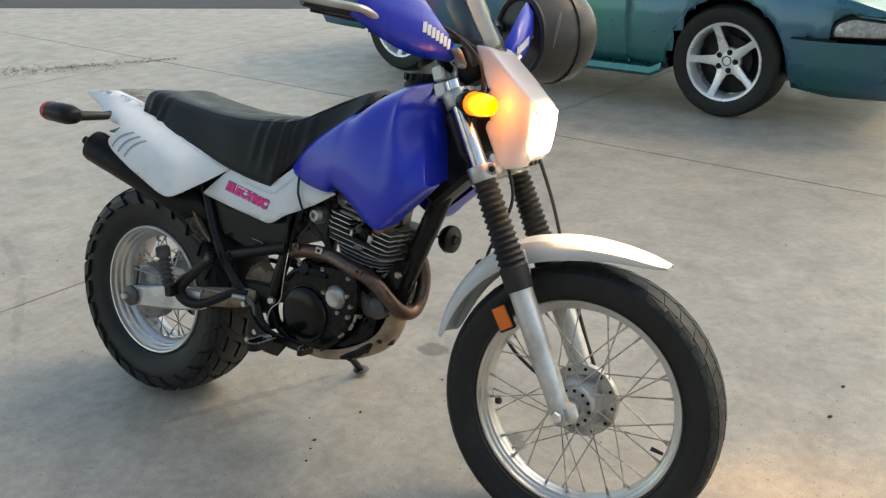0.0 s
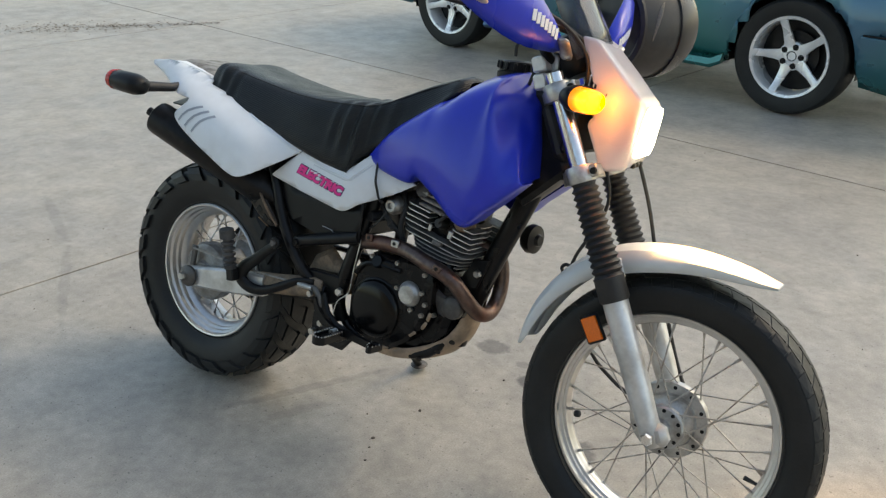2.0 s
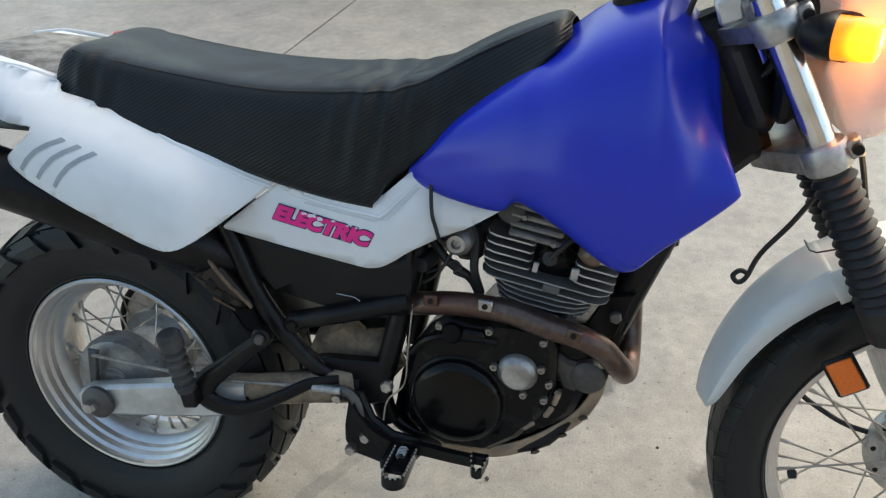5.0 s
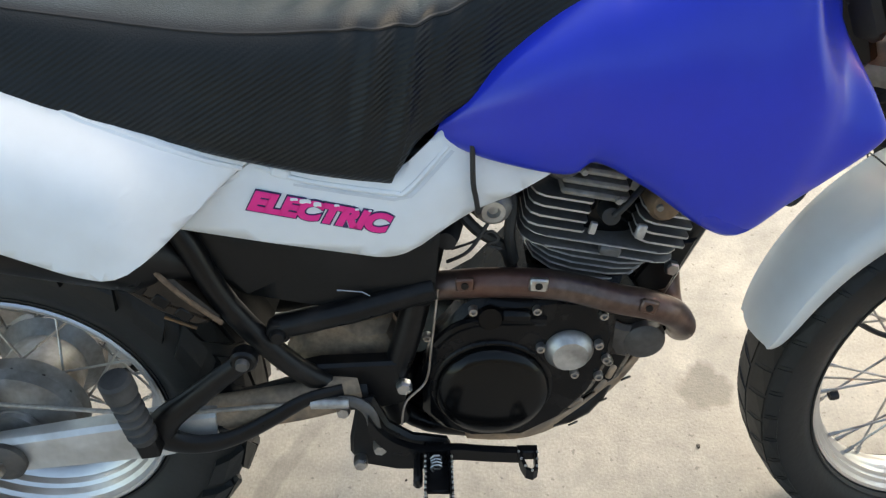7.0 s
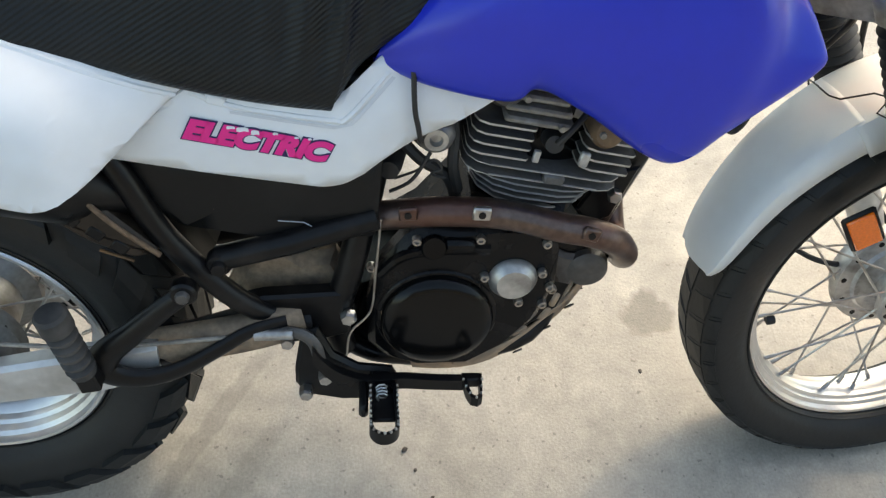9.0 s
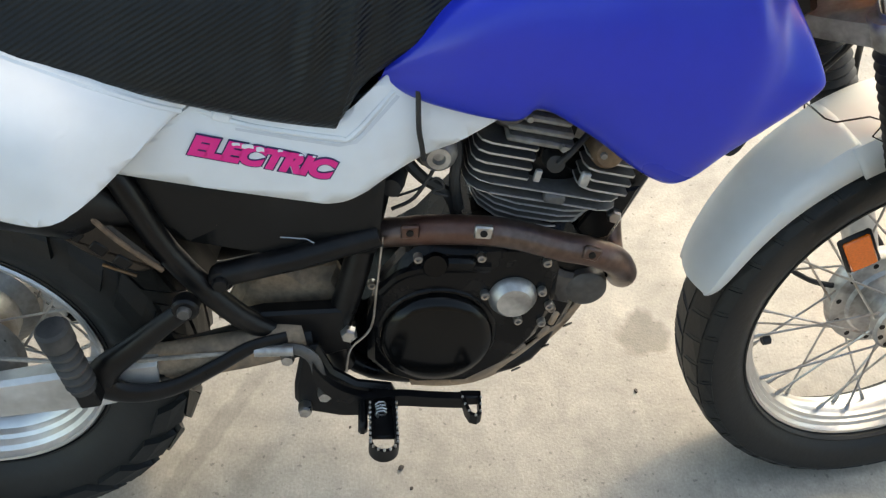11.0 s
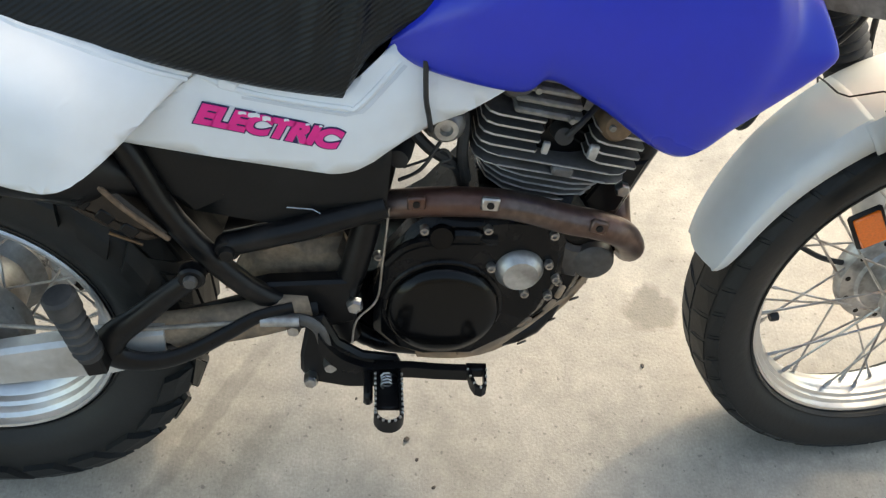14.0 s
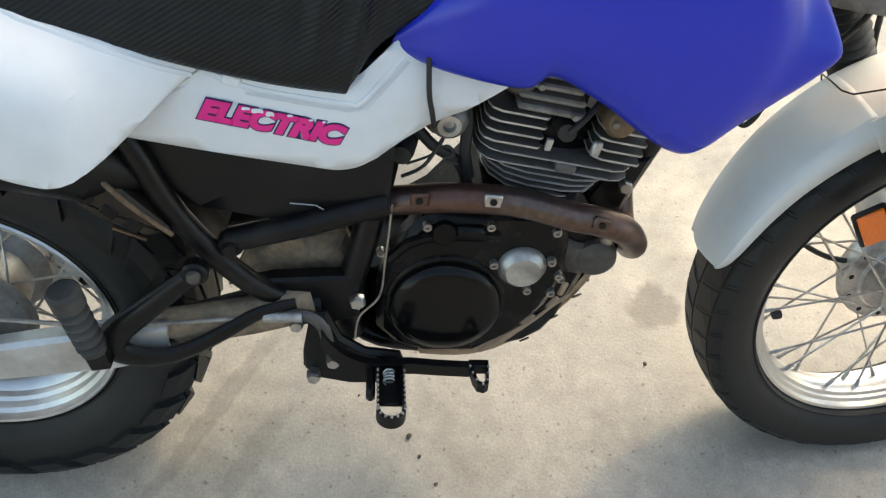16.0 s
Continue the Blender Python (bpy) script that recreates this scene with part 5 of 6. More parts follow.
# ---- front end ----
def F(s, y=0.0, ahead=0.0):
    """A place on the fork: s metres up from the axle along the legs."""
    return (1.346 - 0.09 * y - 0.478 * s + 0.878 * ahead, y, 0.338 + 0.878 * s + 0.478 * ahead)


FY = 0.098
FD = (-0.478, 0, 0.878)
for s in (-1, 1):
    y = s * FY
    low = part("fork_leg", Geo().lathe([(0.0, -0.03), (0.018, -0.028), (0.022, -0.02), (0.024, 0.0), (0.0245, 0.05), (0.027, 0.1), (0.0275, 0.3), (0.03, 0.302), (0.03, 0.312), (0.0, 0.315)], F(0, y), FD, 28), RIM_PAINT, bike, "silver fork leg")
    part("axle_clamp", Geo().box(F(-0.005, y, 0.012), (0.05, 0.036, 0.05), Matrix.Rotation(radians(-28), 3, "Y"), bevel=0.012), RIM_PAINT, low)
    prof = [(0.03, 0.285), (0.0325, 0.29), (0.0325, 0.335)]
    for i in range(14):
        prof += [(0.0335 - 0.0003 * i, 0.338 + 0.0145 * i), (0.027 - 0.0003 * i, 0.3455 + 0.0145 * i)]
    prof += [(0.028, 0.545), (0.022, 0.548)]
    part("fork_boot", Geo().lathe(prof, F(0, y), FD, 28, ring=False), BLACK_RUBBER, bike, "black rubber fork boot")
    part("fork_tube", Geo().tube([F(0.5, y), F(0.78, y)], 0.0195, 20), CHROME, bike, "bright chrome fork tube")
    for a in (0.56, 0.74):
        cl = part("fork_clamp", Geo().lathe([(0.02, -0.018), (0.029, -0.018), (0.031, -0.015), (0.031, 0.015), (0.029, 0.018), (0.02, 0.018)], F(a, y), FD, 24), ALLOY, bike, "cast aluminium fork clamp")
        part("clamp_ear", Geo().box(F(a, y - s * 0.0, 0.035), (0.02, 0.03, 0.026), Matrix.Rotation(radians(-28), 3, "Y")), ALLOY, cl)
        part("clamp_bolt", Geo().lathe([(0, -0.006), (0.007, -0.006), (0.008, 0)], F(a, y - 0.016, 0.036), (0, 1, 0), 12), BLACK, cl)
part("front_axle", Geo().tube([(1.356, -0.12, 0.33), (1.334, 0.13, 0.325)], 0.0085, 12), STEEL, bike)
part("front_axle_nut", Geo().lathe([(0, -0.014), (0.011, -0.014), (0.014, -0.009), (0.014, 0.0)], (1.358, -0.122, 0.336), (0, 1, 0), 6), CHROME, bike, smooth=0)
part("lower_triple_clamp", Geo().loft([[(F(0.545, y, b)[0], y, F(0.545, y, b)[2]), (F(0.575, y, b)[0], y, F(0.575, y, b)[2]), (F(0.575, y, f)[0], y, F(0.575, y, f)[2]), (F(0.545, y, f)[0], y, F(0.545, y, f)[2])] for y, b, f in ((-0.1, -0.03, 0.025), (-0.05, -0.06, 0.015), (0, -0.085, 0.0), (0.05, -0.06, 0.015), (0.1, -0.03, 0.025))]), ALLOY, bike, "aluminium lower triple clamp")
part("upper_triple_clamp", Geo().loft([[(F(0.73, y, b)[0], y, F(0.73, y, b)[2]), (F(0.752, y, b)[0], y, F(0.752, y, b)[2]), (F(0.752, y, f)[0], y, F(0.752, y, f)[2]), (F(0.73, y, f)[0], y, F(0.73, y, f)[2])] for y, b, f in ((-0.1, -0.03, 0.025), (-0.05, -0.06, 0.015), (0, -0.085, 0.0), (0.05, -0.06, 0.015), (0.1, -0.03, 0.025))]), ALLOY, bike, "aluminium upper triple clamp")
refl = part("fork_reflector", Geo().box((1.1755, -0.08, 0.5085), (0.046, 0.008, 0.064), Matrix.Rotation(radians(-34), 3, "Y"), bevel=0.005), BLACK, bike, "orange side reflector in a black frame")
part("reflector_lens", Geo().box((1.1755, -0.085, 0.5085), (0.036, 0.006, 0.054), Matrix.Rotation(radians(-34), 3, "Y"), bevel=0.002), ORANGE, refl)
part("fork_reflector", Geo().box(F(0.24, FY + 0.035, -0.035), (0.024, 0.006, 0.06), Matrix.Rotation(radians(-28), 3, "Y"), bevel=0.002), ORANGE, bike)
part("brake_cable", Geo().tube(spline([(1.1, 0.06, 0.95), (1.17, 0.1, 0.78), (1.22, 0.13, 0.62), (1.3, 0.125, 0.45), (1.35, 0.1, 0.38)], 5), 0.0045, 8), BLACK_RUBBER, bike)
part("speedo_cable", Geo().tube(spline([(1.08, 0.0, 0.88), (1.115, 0.01, 0.78), (1.09, 0.03, 0.7), (1.05, 0.05, 0.625), (1.036, 0.056, 0.58), (1.024, 0.056, 0.57), (1.016, 0.056, 0.58), (1.026, 0.056, 0.59), (1.04, 0.056, 0.585)], 5), 0.0042, 8), BLACK_RUBBER, bike)
part("speedo_cable", Geo().tube(spline([(1.1, 0.05, 0.46), (1.139, 0.05, 0.4), (1.187, 0.05, 0.366), (1.237, 0.05, 0.344), (1.31, 0.05, 0.335)], 5), 0.0045, 8), BLACK_RUBBER, bike)
part("throttle_cable", Geo().tube(spline([(1.0, 0.02, 1.1), (0.93, -0.03, 1.08), (0.9, -0.04, 1.0), (0.88, -0.03, 0.92)], 5), 0.004, 8), BLACK_RUBBER, bike)
part("horn", Geo().lathe([(0.0, -0.028), (0.012, -0.028), (0.016, -0.02), (0.035, -0.015), (0.037, 0.0), (0.03, 0.012), (0.0, 0.014)], (0.902, 0.098, 0.614), (-1, 0.12, -0.05), 28), BLACK, bike, "round black horn")
part("horn_bracket", Geo().tube([(0.89, 0.096, 0.615), (0.872, 0.07, 0.62), (0.865, 0.035, 0.625)], 0.007, 8, flat=0.4), BLACK, bike)


# front mudguard: sections round the wheel
GUARD = (1.35, 0.0, 0.343)


def guard(a, r, w, lip):
    c, s_ = math.cos(radians(a)), math.sin(radians(a))
    prof = [(-w, -lip), (-w, -lip * 0.4), (-w * 0.86, -0.006), (-w * 0.5, 0.0), (0, 0.004), (w * 0.5, 0.0), (w * 0.86, -0.006), (w, -lip * 0.4), (w, -lip)]
    return [(GUARD[0] + (r + h) * c, y, GUARD[2] + (r + h) * s_) for y, h in prof]


rear_secs = spline([(170, 0.364, 0.045, 0.012), (167, 0.367, 0.052, 0.022), (160, 0.371, 0.058, 0.03), (145, 0.378, 0.062, 0.04), (135, 0.381, 0.064, 0.046), (125, 0.382, 0.065, 0.05)], 6)
front_secs = spline([(127, 0.3795, 0.0685, 0.052), (115, 0.377, 0.069, 0.054), (100, 0.368, 0.068, 0.046), (84, 0.3655, 0.06, 0.033), (71, 0.372, 0.048, 0.02), (64, 0.379, 0.026, 0.008)], 6)
swivel.append(Matrix.Translation((-0.006, 0.012, 0.004)) @ about(GUARD, 4.7, -1.5))
part("front_mudguard_rear", Geo().loft([guard(*q) for q in rear_secs], closed=False, caps=False), FENDER_WHITE, bike, "white plastic rear half of the front mudguard", thick=0.003)
fg = part("front_mudguard", Geo().loft([guard(*q) for q in front_secs], closed=False, caps=False), FENDER_WHITE, bike, "white plastic front mudguard, pointed at its tip", thick=0.003)
seam_ = [(GUARD[0] + (0.388 + h) * math.cos(radians(a)), y, GUARD[2] + (0.388 + h) * math.sin(radians(a))) for y, h, a in ((-0.0705, -0.054, 119), (-0.0705, -0.022, 121), (-0.062, -0.006, 123), (-0.052, -0.0025, 119.5), (-0.034, 0.0, 121), (-0.016, 0.002, 126), (0, 0.003, 127), (0.034, 0.0, 127), (0.06, -0.006, 127), (0.0695, -0.022, 127), (0.0695, -0.054, 127))]
part("mudguard_seam", Geo().tube(seam_, 0.0013, 6), BLACK, fg)
for s in (-1, 1):
    part("mudguard_bracket", Geo().box((1.192, s * 0.07, 0.632), (0.04, 0.005, 0.06), Matrix.Rotation(radians(-25), 3, "Y"), bevel=0.002), FENDER_WHITE, bike)
    for k in (0, 1):
        part("bracket_screw", Geo().lathe([(0, -0.005), (0.006, -0.005), (0.007, 0)], (1.197 - 0.014 * k, s * 0.0725, 0.62 + 0.03 * k), (0, 1, 0), 10), BLACK, fg)
swivel.pop()
# ---- head light fairing, lamp, signals ----
def ring_x(x, w0, w1, z0, z1, r=0.02):
    """An upright rounded ring across the machine at x: half width w0 at the bottom z0, w1 at the top z1."""
    pts = []
    for cy, cz, a0 in ((w1 - r, z1 - r, 0), (-w1 + r, z1 - r, 90), (-w0 + r, z0 + r, 180), (w0 - r, z0 + r, 270)):
        pts += [(x, cy + r * math.cos(radians(a0 + k)), cz + r * math.sin(radians(a0 + k))) for k in (0, 30, 60, 90)]
    return pts


FAIR = [(1.004, 1.11), (1.042, 1.106), (1.164, 0.995), (1.171, 0.985), (1.16, 0.868), (1.15, 0.85), (1.112, 0.842), (1.098, 0.85), (1.056, 0.93), (1.06, 0.945), (1.078, 0.955), (1.08, 1.005), (1.05, 1.018), (1.046, 1.028)]
# the steered front end points a little to the machine's left
FM = Matrix.Translation((1.0, 0, 0)) @ Matrix.Rotation(radians(8.5), 4, "Z") @ Matrix.Translation((-1.0, 0, 0))


def fair_w(x, z):
    return 0.09 - 0.014 * ease((z - 0.97) / 0.14) - 0.016 * ease((x - 1.1) / 0.06)


def shrink(outline, by):
    """An outline drawn in evenly along its own normals."""
    n, out = len(outline), []
    for i, (x, z) in enumerate(outline):
        (x0, z0), (x1, z1) = outline[i - 1], outline[(i + 1) % n]
        tx, tz = x1 - x0, z1 - z0
        q = math.hypot(tx, tz) or 1.0
        out.append((x + by * tz / q, z - by * tx / q))
    return out


def dense(outline, step):
    """The outline with points along its straight runs."""
    out = []
    for (x0, z0), (x1, z1) in zip(outline, outline[1:] + outline[:1]):
        n = max(1, int(math.hypot(x1 - x0, z1 - z0) / step))
        out += [(x0 + (x1 - x0) * i / n, z0 + (z1 - z0) * i / n) for i in range(n)]
    return out


edge_ = dense(rounded(FAIR, 0.012), 0.008)
fair = Geo()
inner = shrink(edge_, 0.008)
for s in (-1, 1):
    fair_side = panel(inner, lambda x, z: s * fair_w(x, z), 0.012)
    fair.add(fair_side.v, fair_side.f)
fair_rings = [[(x, k * (fair_w(x, z) - d), z) for x, z in shrink(edge_, b)] for k, d, b in ((-1, 0, 0.008), (-1, 0.001, 0.004), (-1, 0.004, 0.001), (-1, 0.009, 0.0), (-0.4, 0, 0.0), (0.4, 0, 0.0), (1, 0.009, 0), (1, 0.004, 0.001), (1, 0.001, 0.004), (1, 0, 0.008))]
fair.loft(fair_rings, caps=False)
fairing = part("headlight_fairing", fair.turned(FM), FAIRING, bike, "translucent white plastic headlight fairing", smooth=50)
screen = []
for x, w, z in ((1.055, 0.072, 1.088), (1.03, 0.074, 1.13), (1.0, 0.073, 1.175), (0.975, 0.065, 1.215), (0.962, 0.045, 1.235)):
    screen.append([(x - 0.05, -w - 0.005, z - 0.03), (x - 0.012, -w * 0.85, z - 0.006), (x, -w * 0.4, z), (x, w * 0.4, z), (x - 0.012, w * 0.85, z - 0.006), (x - 0.05, w + 0.005, z - 0.03)])
part("wind_screen", Geo().loft(screen, closed=False, caps=False).turned(FM), SMOKE, fairing, "smoke-tinted wind screen", thick=0.003)
for i in range(3):
    part("fairing_slot", Geo().box((1.157, -0.03 + 0.03 * i, 0.86), (0.012, 0.016, 0.012)).turned(FM), BLACK, fairing)
lamp = part("headlight", Geo().loft([ring_x(1.12, 0.062, 0.062, 0.885, 0.99), ring_x(1.158, 0.07, 0.07, 0.88, 0.995)], caps=True).turned(FM), BLACK, bike, "rectangular headlight, switched on")
tilt_ = Matrix(((1, 0, 0.09, -0.085), (0, 1, 0, 0), (0, 0, 1, 0), (0, 0, 0, 1)))
part("headlight_lens", Geo().loft([ring_x(1.166, 0.072, 0.069, 0.878, 0.986), ring_x(1.174, 0.07, 0.067, 0.88, 0.984), ring_x(1.1765, 0.064, 0.061, 0.886, 0.978)]).turned(FM @ tilt_), LENS_ON, lamp, "glowing white headlight lens")


def oval(c, u, k):
    """An oval ring round c, its long half axis along the flat direction u."""
    return [(c[0] + 0.033 * k * math.cos(a) * u[0], c[1] + 0.033 * k * math.cos(a) * u[1], c[2] + 0.027 * k * math.sin(a)) for a in (2 * math.pi * j / 24 for j in range(24))]


for s in (-1, 1):
    ax, u = (0.95, s * 0.31), (s * 0.31, -0.95)
    c0 = (1.066, s * 0.134, 0.984) if s < 0 else (1.03, 0.125, 0.984)
    on = lambda d: (c0[0] + d * ax[0], c0[1] + d * ax[1], c0[2])
    sg = part("front_turn_signal", Geo().loft([oval(on(d), u, k) for d, k in ((-0.044, 0.35), (-0.034, 0.75), (-0.016, 1.0), (-0.004, 1.06), (0.0, 1.0))]), PLASTIC, bike, "black front turn signal, amber lamp lit")
    part("signal_lens", Geo().loft([oval(on(d), u, k) for d, k in ((-0.004, 0.97), (0.03, 0.95), (0.046, 0.86), (0.049, 0.6))]), AMBER_ON, sg, "glowing amber lens")
    part("signal_stalk", Geo().tube([(c0[0] + 0.012, c0[1] * 0.97, 0.984), (1.07, s * 0.1, 0.983), (1.06, s * 0.08, 0.98), (1.04, s * 0.05, 0.978)], [0.03, 0.028, 0.02, 0.016], 16), BLACK_RUBBER, sg)
part("lamp_bracket", Geo().box((1.03, 0, 0.93), (0.03, 0.17, 0.14), bevel=0.01), PLASTIC, bike)
part("instrument", Geo().lathe([(0.0, 0.05), (0.035, 0.05), (0.045, 0.042), (0.045, -0.02), (0.03, -0.04)], (0.985, -0.01, 1.06), (-0.5, 0, 0.85), 28), PLASTIC, bike, "round black speedometer")
# handlebar, grips, hand guards
bar = spline([(0.945, 0.0, 1.045), (0.945, -0.06, 1.05), (0.94, -0.12, 1.09), (0.915, -0.2, 1.125), (0.86, -0.3, 1.15), (0.8, -0.41, 1.165)], 5)
part("handlebar", Geo().tube([(x, -y, z) for x, y, z in bar[::-1]] + bar[1:], 0.011, 12), BLACK, bike, "black handlebar")
for s in (-1, 1):
    part("bar_clamp", Geo().box((0.945, s * 0.04, 1.035), (0.04, 0.03, 0.05), bevel=0.006), ALLOY, bike)
    grip = [(0.866, s * 0.29, 1.148), (0.8, s * 0.41, 1.165)]
    part("grip", Geo().tube(grip, 0.0165, 14), BLACK_RUBBER, bike)
    part("lever", Geo().tube(spline([(0.93, s * 0.2, 1.115), (0.928, s * 0.28, 1.122), (0.9, s * 0.36, 1.132), (0.83, s * 0.42, 1.142)], 4), 0.006, 8, flat=0.6), BLACK, bike)
    gr = []
    for t in range(9):
        f = t / 8
        x, y, z = 1.0 - 0.08 * f ** 2, s * (0.125 + 0.26 * f), 1.083 + 0.095 * f ** 0.85
        h = 0.014 + 0.05 * math.sin(math.pi * min(1, 0.03 + 0.8 * f))
        gr.append([(x - 0.016, y, z - h * 0.95), (x - 0.002, y, z - h * 0.6), (x + 0.004, y, z), (x - 0.002, y, z + h * 0.75), (x - 0.024, y, z + h * 1.25)])
    hg = part("hand_guard", Geo().loft(gr, closed=False, caps=False), BLUE, bike, "blue plastic hand guard with white marking", thick=0.004)
    gb = spline([(0.95, s * 0.115, 1.08), (0.945, s * 0.2, 1.1), (0.925, s * 0.3, 1.13), (0.935, s * 0.375, 1.152), (0.9, s * 0.405, 1.158), (0.81, s * 0.43, 1.165)], 5)
    part("guard_bar", Geo().tube(gb, 0.013, 10, flat=0.6), RIM_PAINT, hg, "silver guard bar")
    part("guard_clamp", Geo().tube([(0.995, s * 0.11, 1.08), (0.95, s * 0.11, 1.085)], 0.014, 12), RIM_PAINT, hg)
    part("guard_lug", Geo().tube(spline([(1.012, s * 0.15, 1.096), (1.01, s * 0.125, 1.078), (1.004, s * 0.1, 1.058)], 4), [0.008] + [0.014] * 7 + [0.011], 12, flat=0.45), ALLOY, hg, "silver guard lug")
    part("guard_bolt", Geo().lathe([(0, -0.006), (0.007, -0.006), (0.008, 0.004)], (1.012, s * 0.108, 1.064), (-1, 0, 0), 12), STEEL, hg)
    # maker's mark as plain white bars
    for i in range(7):
        f = 0.14 + 0.05 * i
        part("marking", Geo().box((1.0 - 0.08 * f ** 2 + 0.0045, s * (0.125 + 0.26 * f), 1.086 + 0.095 * f ** 0.85), (0.002, 0.01, 0.022), Matrix.Rotation(s * radians(-24 * f * 2) * -1, 3, "Z"), bevel=0.0005), WHITE, hg)
for dz in (0.0, 0.036):
    part("switch_block", Geo().box((0.945 - 0.3 * dz, -0.07, 1.0 + dz), (0.032, 0.034, 0.034), Matrix.Rotation(radians(-22), 3, "Y"), bevel=0.004), RIM_PAINT, bike, "silver switch block")
for i in range(4):
    part("cable", Geo().tube(spline([(0.9, -0.2 + 0.02 * i, 1.125), (0.97, -0.14 + 0.03 * i, 1.14 - 0.01 * i), (1.04, -0.08 + 0.03 * i, 1.07), (1.03, -0.05 + 0.02 * i, 0.96), (0.97, -0.04, 0.88)], 5), 0.004, 8), BLACK_RUBBER, bike)
part("cable_shroud", Geo().box((0.985, 0, 0.9), (0.05, 0.12, 0.14), Matrix.Rotation(radians(-28), 3, "Y"), bevel=0.02), BLACK_RUBBER, bike)
# lamps in the lit signal and the headlight
hl = new("headlight_bulb", bpy.data.lights.new("headlight_bulb", "SPOT"))
hl.data.energy, hl.data.spot_size, hl.data.spot_blend, hl.data.shadow_soft_size, hl.data.color = 34, radians(82), 0.9, 0.05, (1.0, 0.55, 0.18)
hl.matrix_world = bike.matrix_world @ look((1.2, 0.01, 0.93), (2.0, 0.0, 0.2))

tl = new("signal_bulb", bpy.data.lights.new("signal_bulb", "POINT"))
tl.data.energy, tl.data.shadow_soft_size, tl.data.color = 0.5, 0.014, (1.0, 0.3, 0.02)
tl.matrix_world = bike.matrix_world @ Matrix.Translation((1.126, -0.128, 0.985))

# helmet hung from the far grip
helmet = thing("helmet", "scuffed dark grey full-face helmet hung from the handlebar", "helmet", bike.matrix_world @ pose(0.925, 0.455, 1.155, 0, 0, 0))
# a hollow shell whose opening looks back past the grip; rings run from the rim over the crown
hs = []
for r, d in ((0.098, -0.086), (0.112, -0.08), (0.12, -0.06), (0.13, -0.02), (0.132, 0.02), (0.122, 0.065), (0.1, 0.1), (0.06, 0.125), (0.02, 0.134)):
    hs.append((r, d))
HAX = Vector((0.42, 0.9, 0.12)).normalized()
shell = part("shell", Geo().lathe(hs + [(0.0, 0.135)], (0, 0, 0), HAX, 40), HELMET, helmet, "dark grey gloss shell")
part("visor", Geo().lathe([(0.1335, 0.012), (0.1365, 0.014), (0.136, 0.024), (0.127, 0.066), (0.11, 0.095), (0.106, 0.096)], (0, 0, 0), HAX, 40, ring=True), SMOKE_BLACK, helmet, "dark glossy visor")
part("lining", Geo().lathe([(0.1, -0.084), (0.095, -0.05), (0.098, 0.0), (0.08, 0.06), (0.0, 0.08)], (0, 0, 0), HAX, 36, ends=False), BLACK_RUBBER, helmet, "dark padded lining")
part("rim_trim", Geo().lathe([(0.094, -0.09), (0.102, -0.094), (0.112, -0.088), (0.112, -0.076), (0.1, -0.078)], (0, 0, 0), HAX, 40, ring=True), BLACK_RUBBER, helmet)
part("chin_strap", Geo().tube(spline([(0.07, -0.07, 0.07), (0.085, -0.1, 0.03), (0.075, -0.1, -0.03), (0.05, -0.075, -0.08)], 5), 0.008, 8, flat=0.3), STRAP, helmet, "beige chin strap")
part("visor_pivot", Geo().lathe([(0.0, -0.006), (0.011, -0.006), (0.014, 0.0)], (0.128, 0.0, 0.02), (-1, 0.1, 0), 20), RIM_PAINT, helmet, "silver visor pivot")
for i in range(2):
    part("marking", Geo().box((0.106 + 0.008 * i, -0.072 + 0.014 * i, 0.0), (0.005, 0.003, 0.026), Matrix.Rotation(radians(60), 3, "Z"), bevel=0.0005), WHITE, helmet)


# ---- car parked behind ----
car = thing("car", "teal and purple colour-shift coupe parked on the concrete", "car", pose(0.4, 4.03, 0, 0, 0, -5.9) @ Matrix.Scale(1.07, 4))
# side profile of the near flank: x from the front axle, outer y (0 at the flank), rows of sections (bottom to top)
def flank(x, tuck=0.0, low=0.2):
    return [(x, 0.1 + tuck, low), (x, 0.02 + tuck, low + 0.02), (x, -0.015 + tuck, 0.3), (x, -0.045 + tuck, 0.5), (x, -0.05 + tuck, 0.62), (x, -0.02 + tuck, 0.72), (x, 0.03 + tuck, 0.84), (x, 0.2 + tuck, 0.93), (x, 0.75 + tuck, 0.98)]


def arch(cx, r=0.365):
    return [(cx + r * math.cos(radians(a)), 0.325 + r * math.sin(radians(a))) for a in range(0, 181, 12)]


def flank_y(x, z):
    k = (z - 0.5) / 0.42
    nose = max(0.0, x - 0.45)
    tail = max(0.0, -3.1 - x)
    return -0.045 + 0.1 * k * k + 0.16 * nose ** 2 + 0.25 * tail ** 2 + (0.03 if z < 0.27 else 0)


def car_panel(name, outline, label="", material=None, thick=0.02, grid=0.06):
    ob = part(name, panel(outline, flank_y, grid), material or CAR_PAINT, car, label, smooth=60)
    mod = ob.modifiers.new("thickness", "SOLIDIFY")
    mod.thickness, mod.offset = thick, 0
    return ob


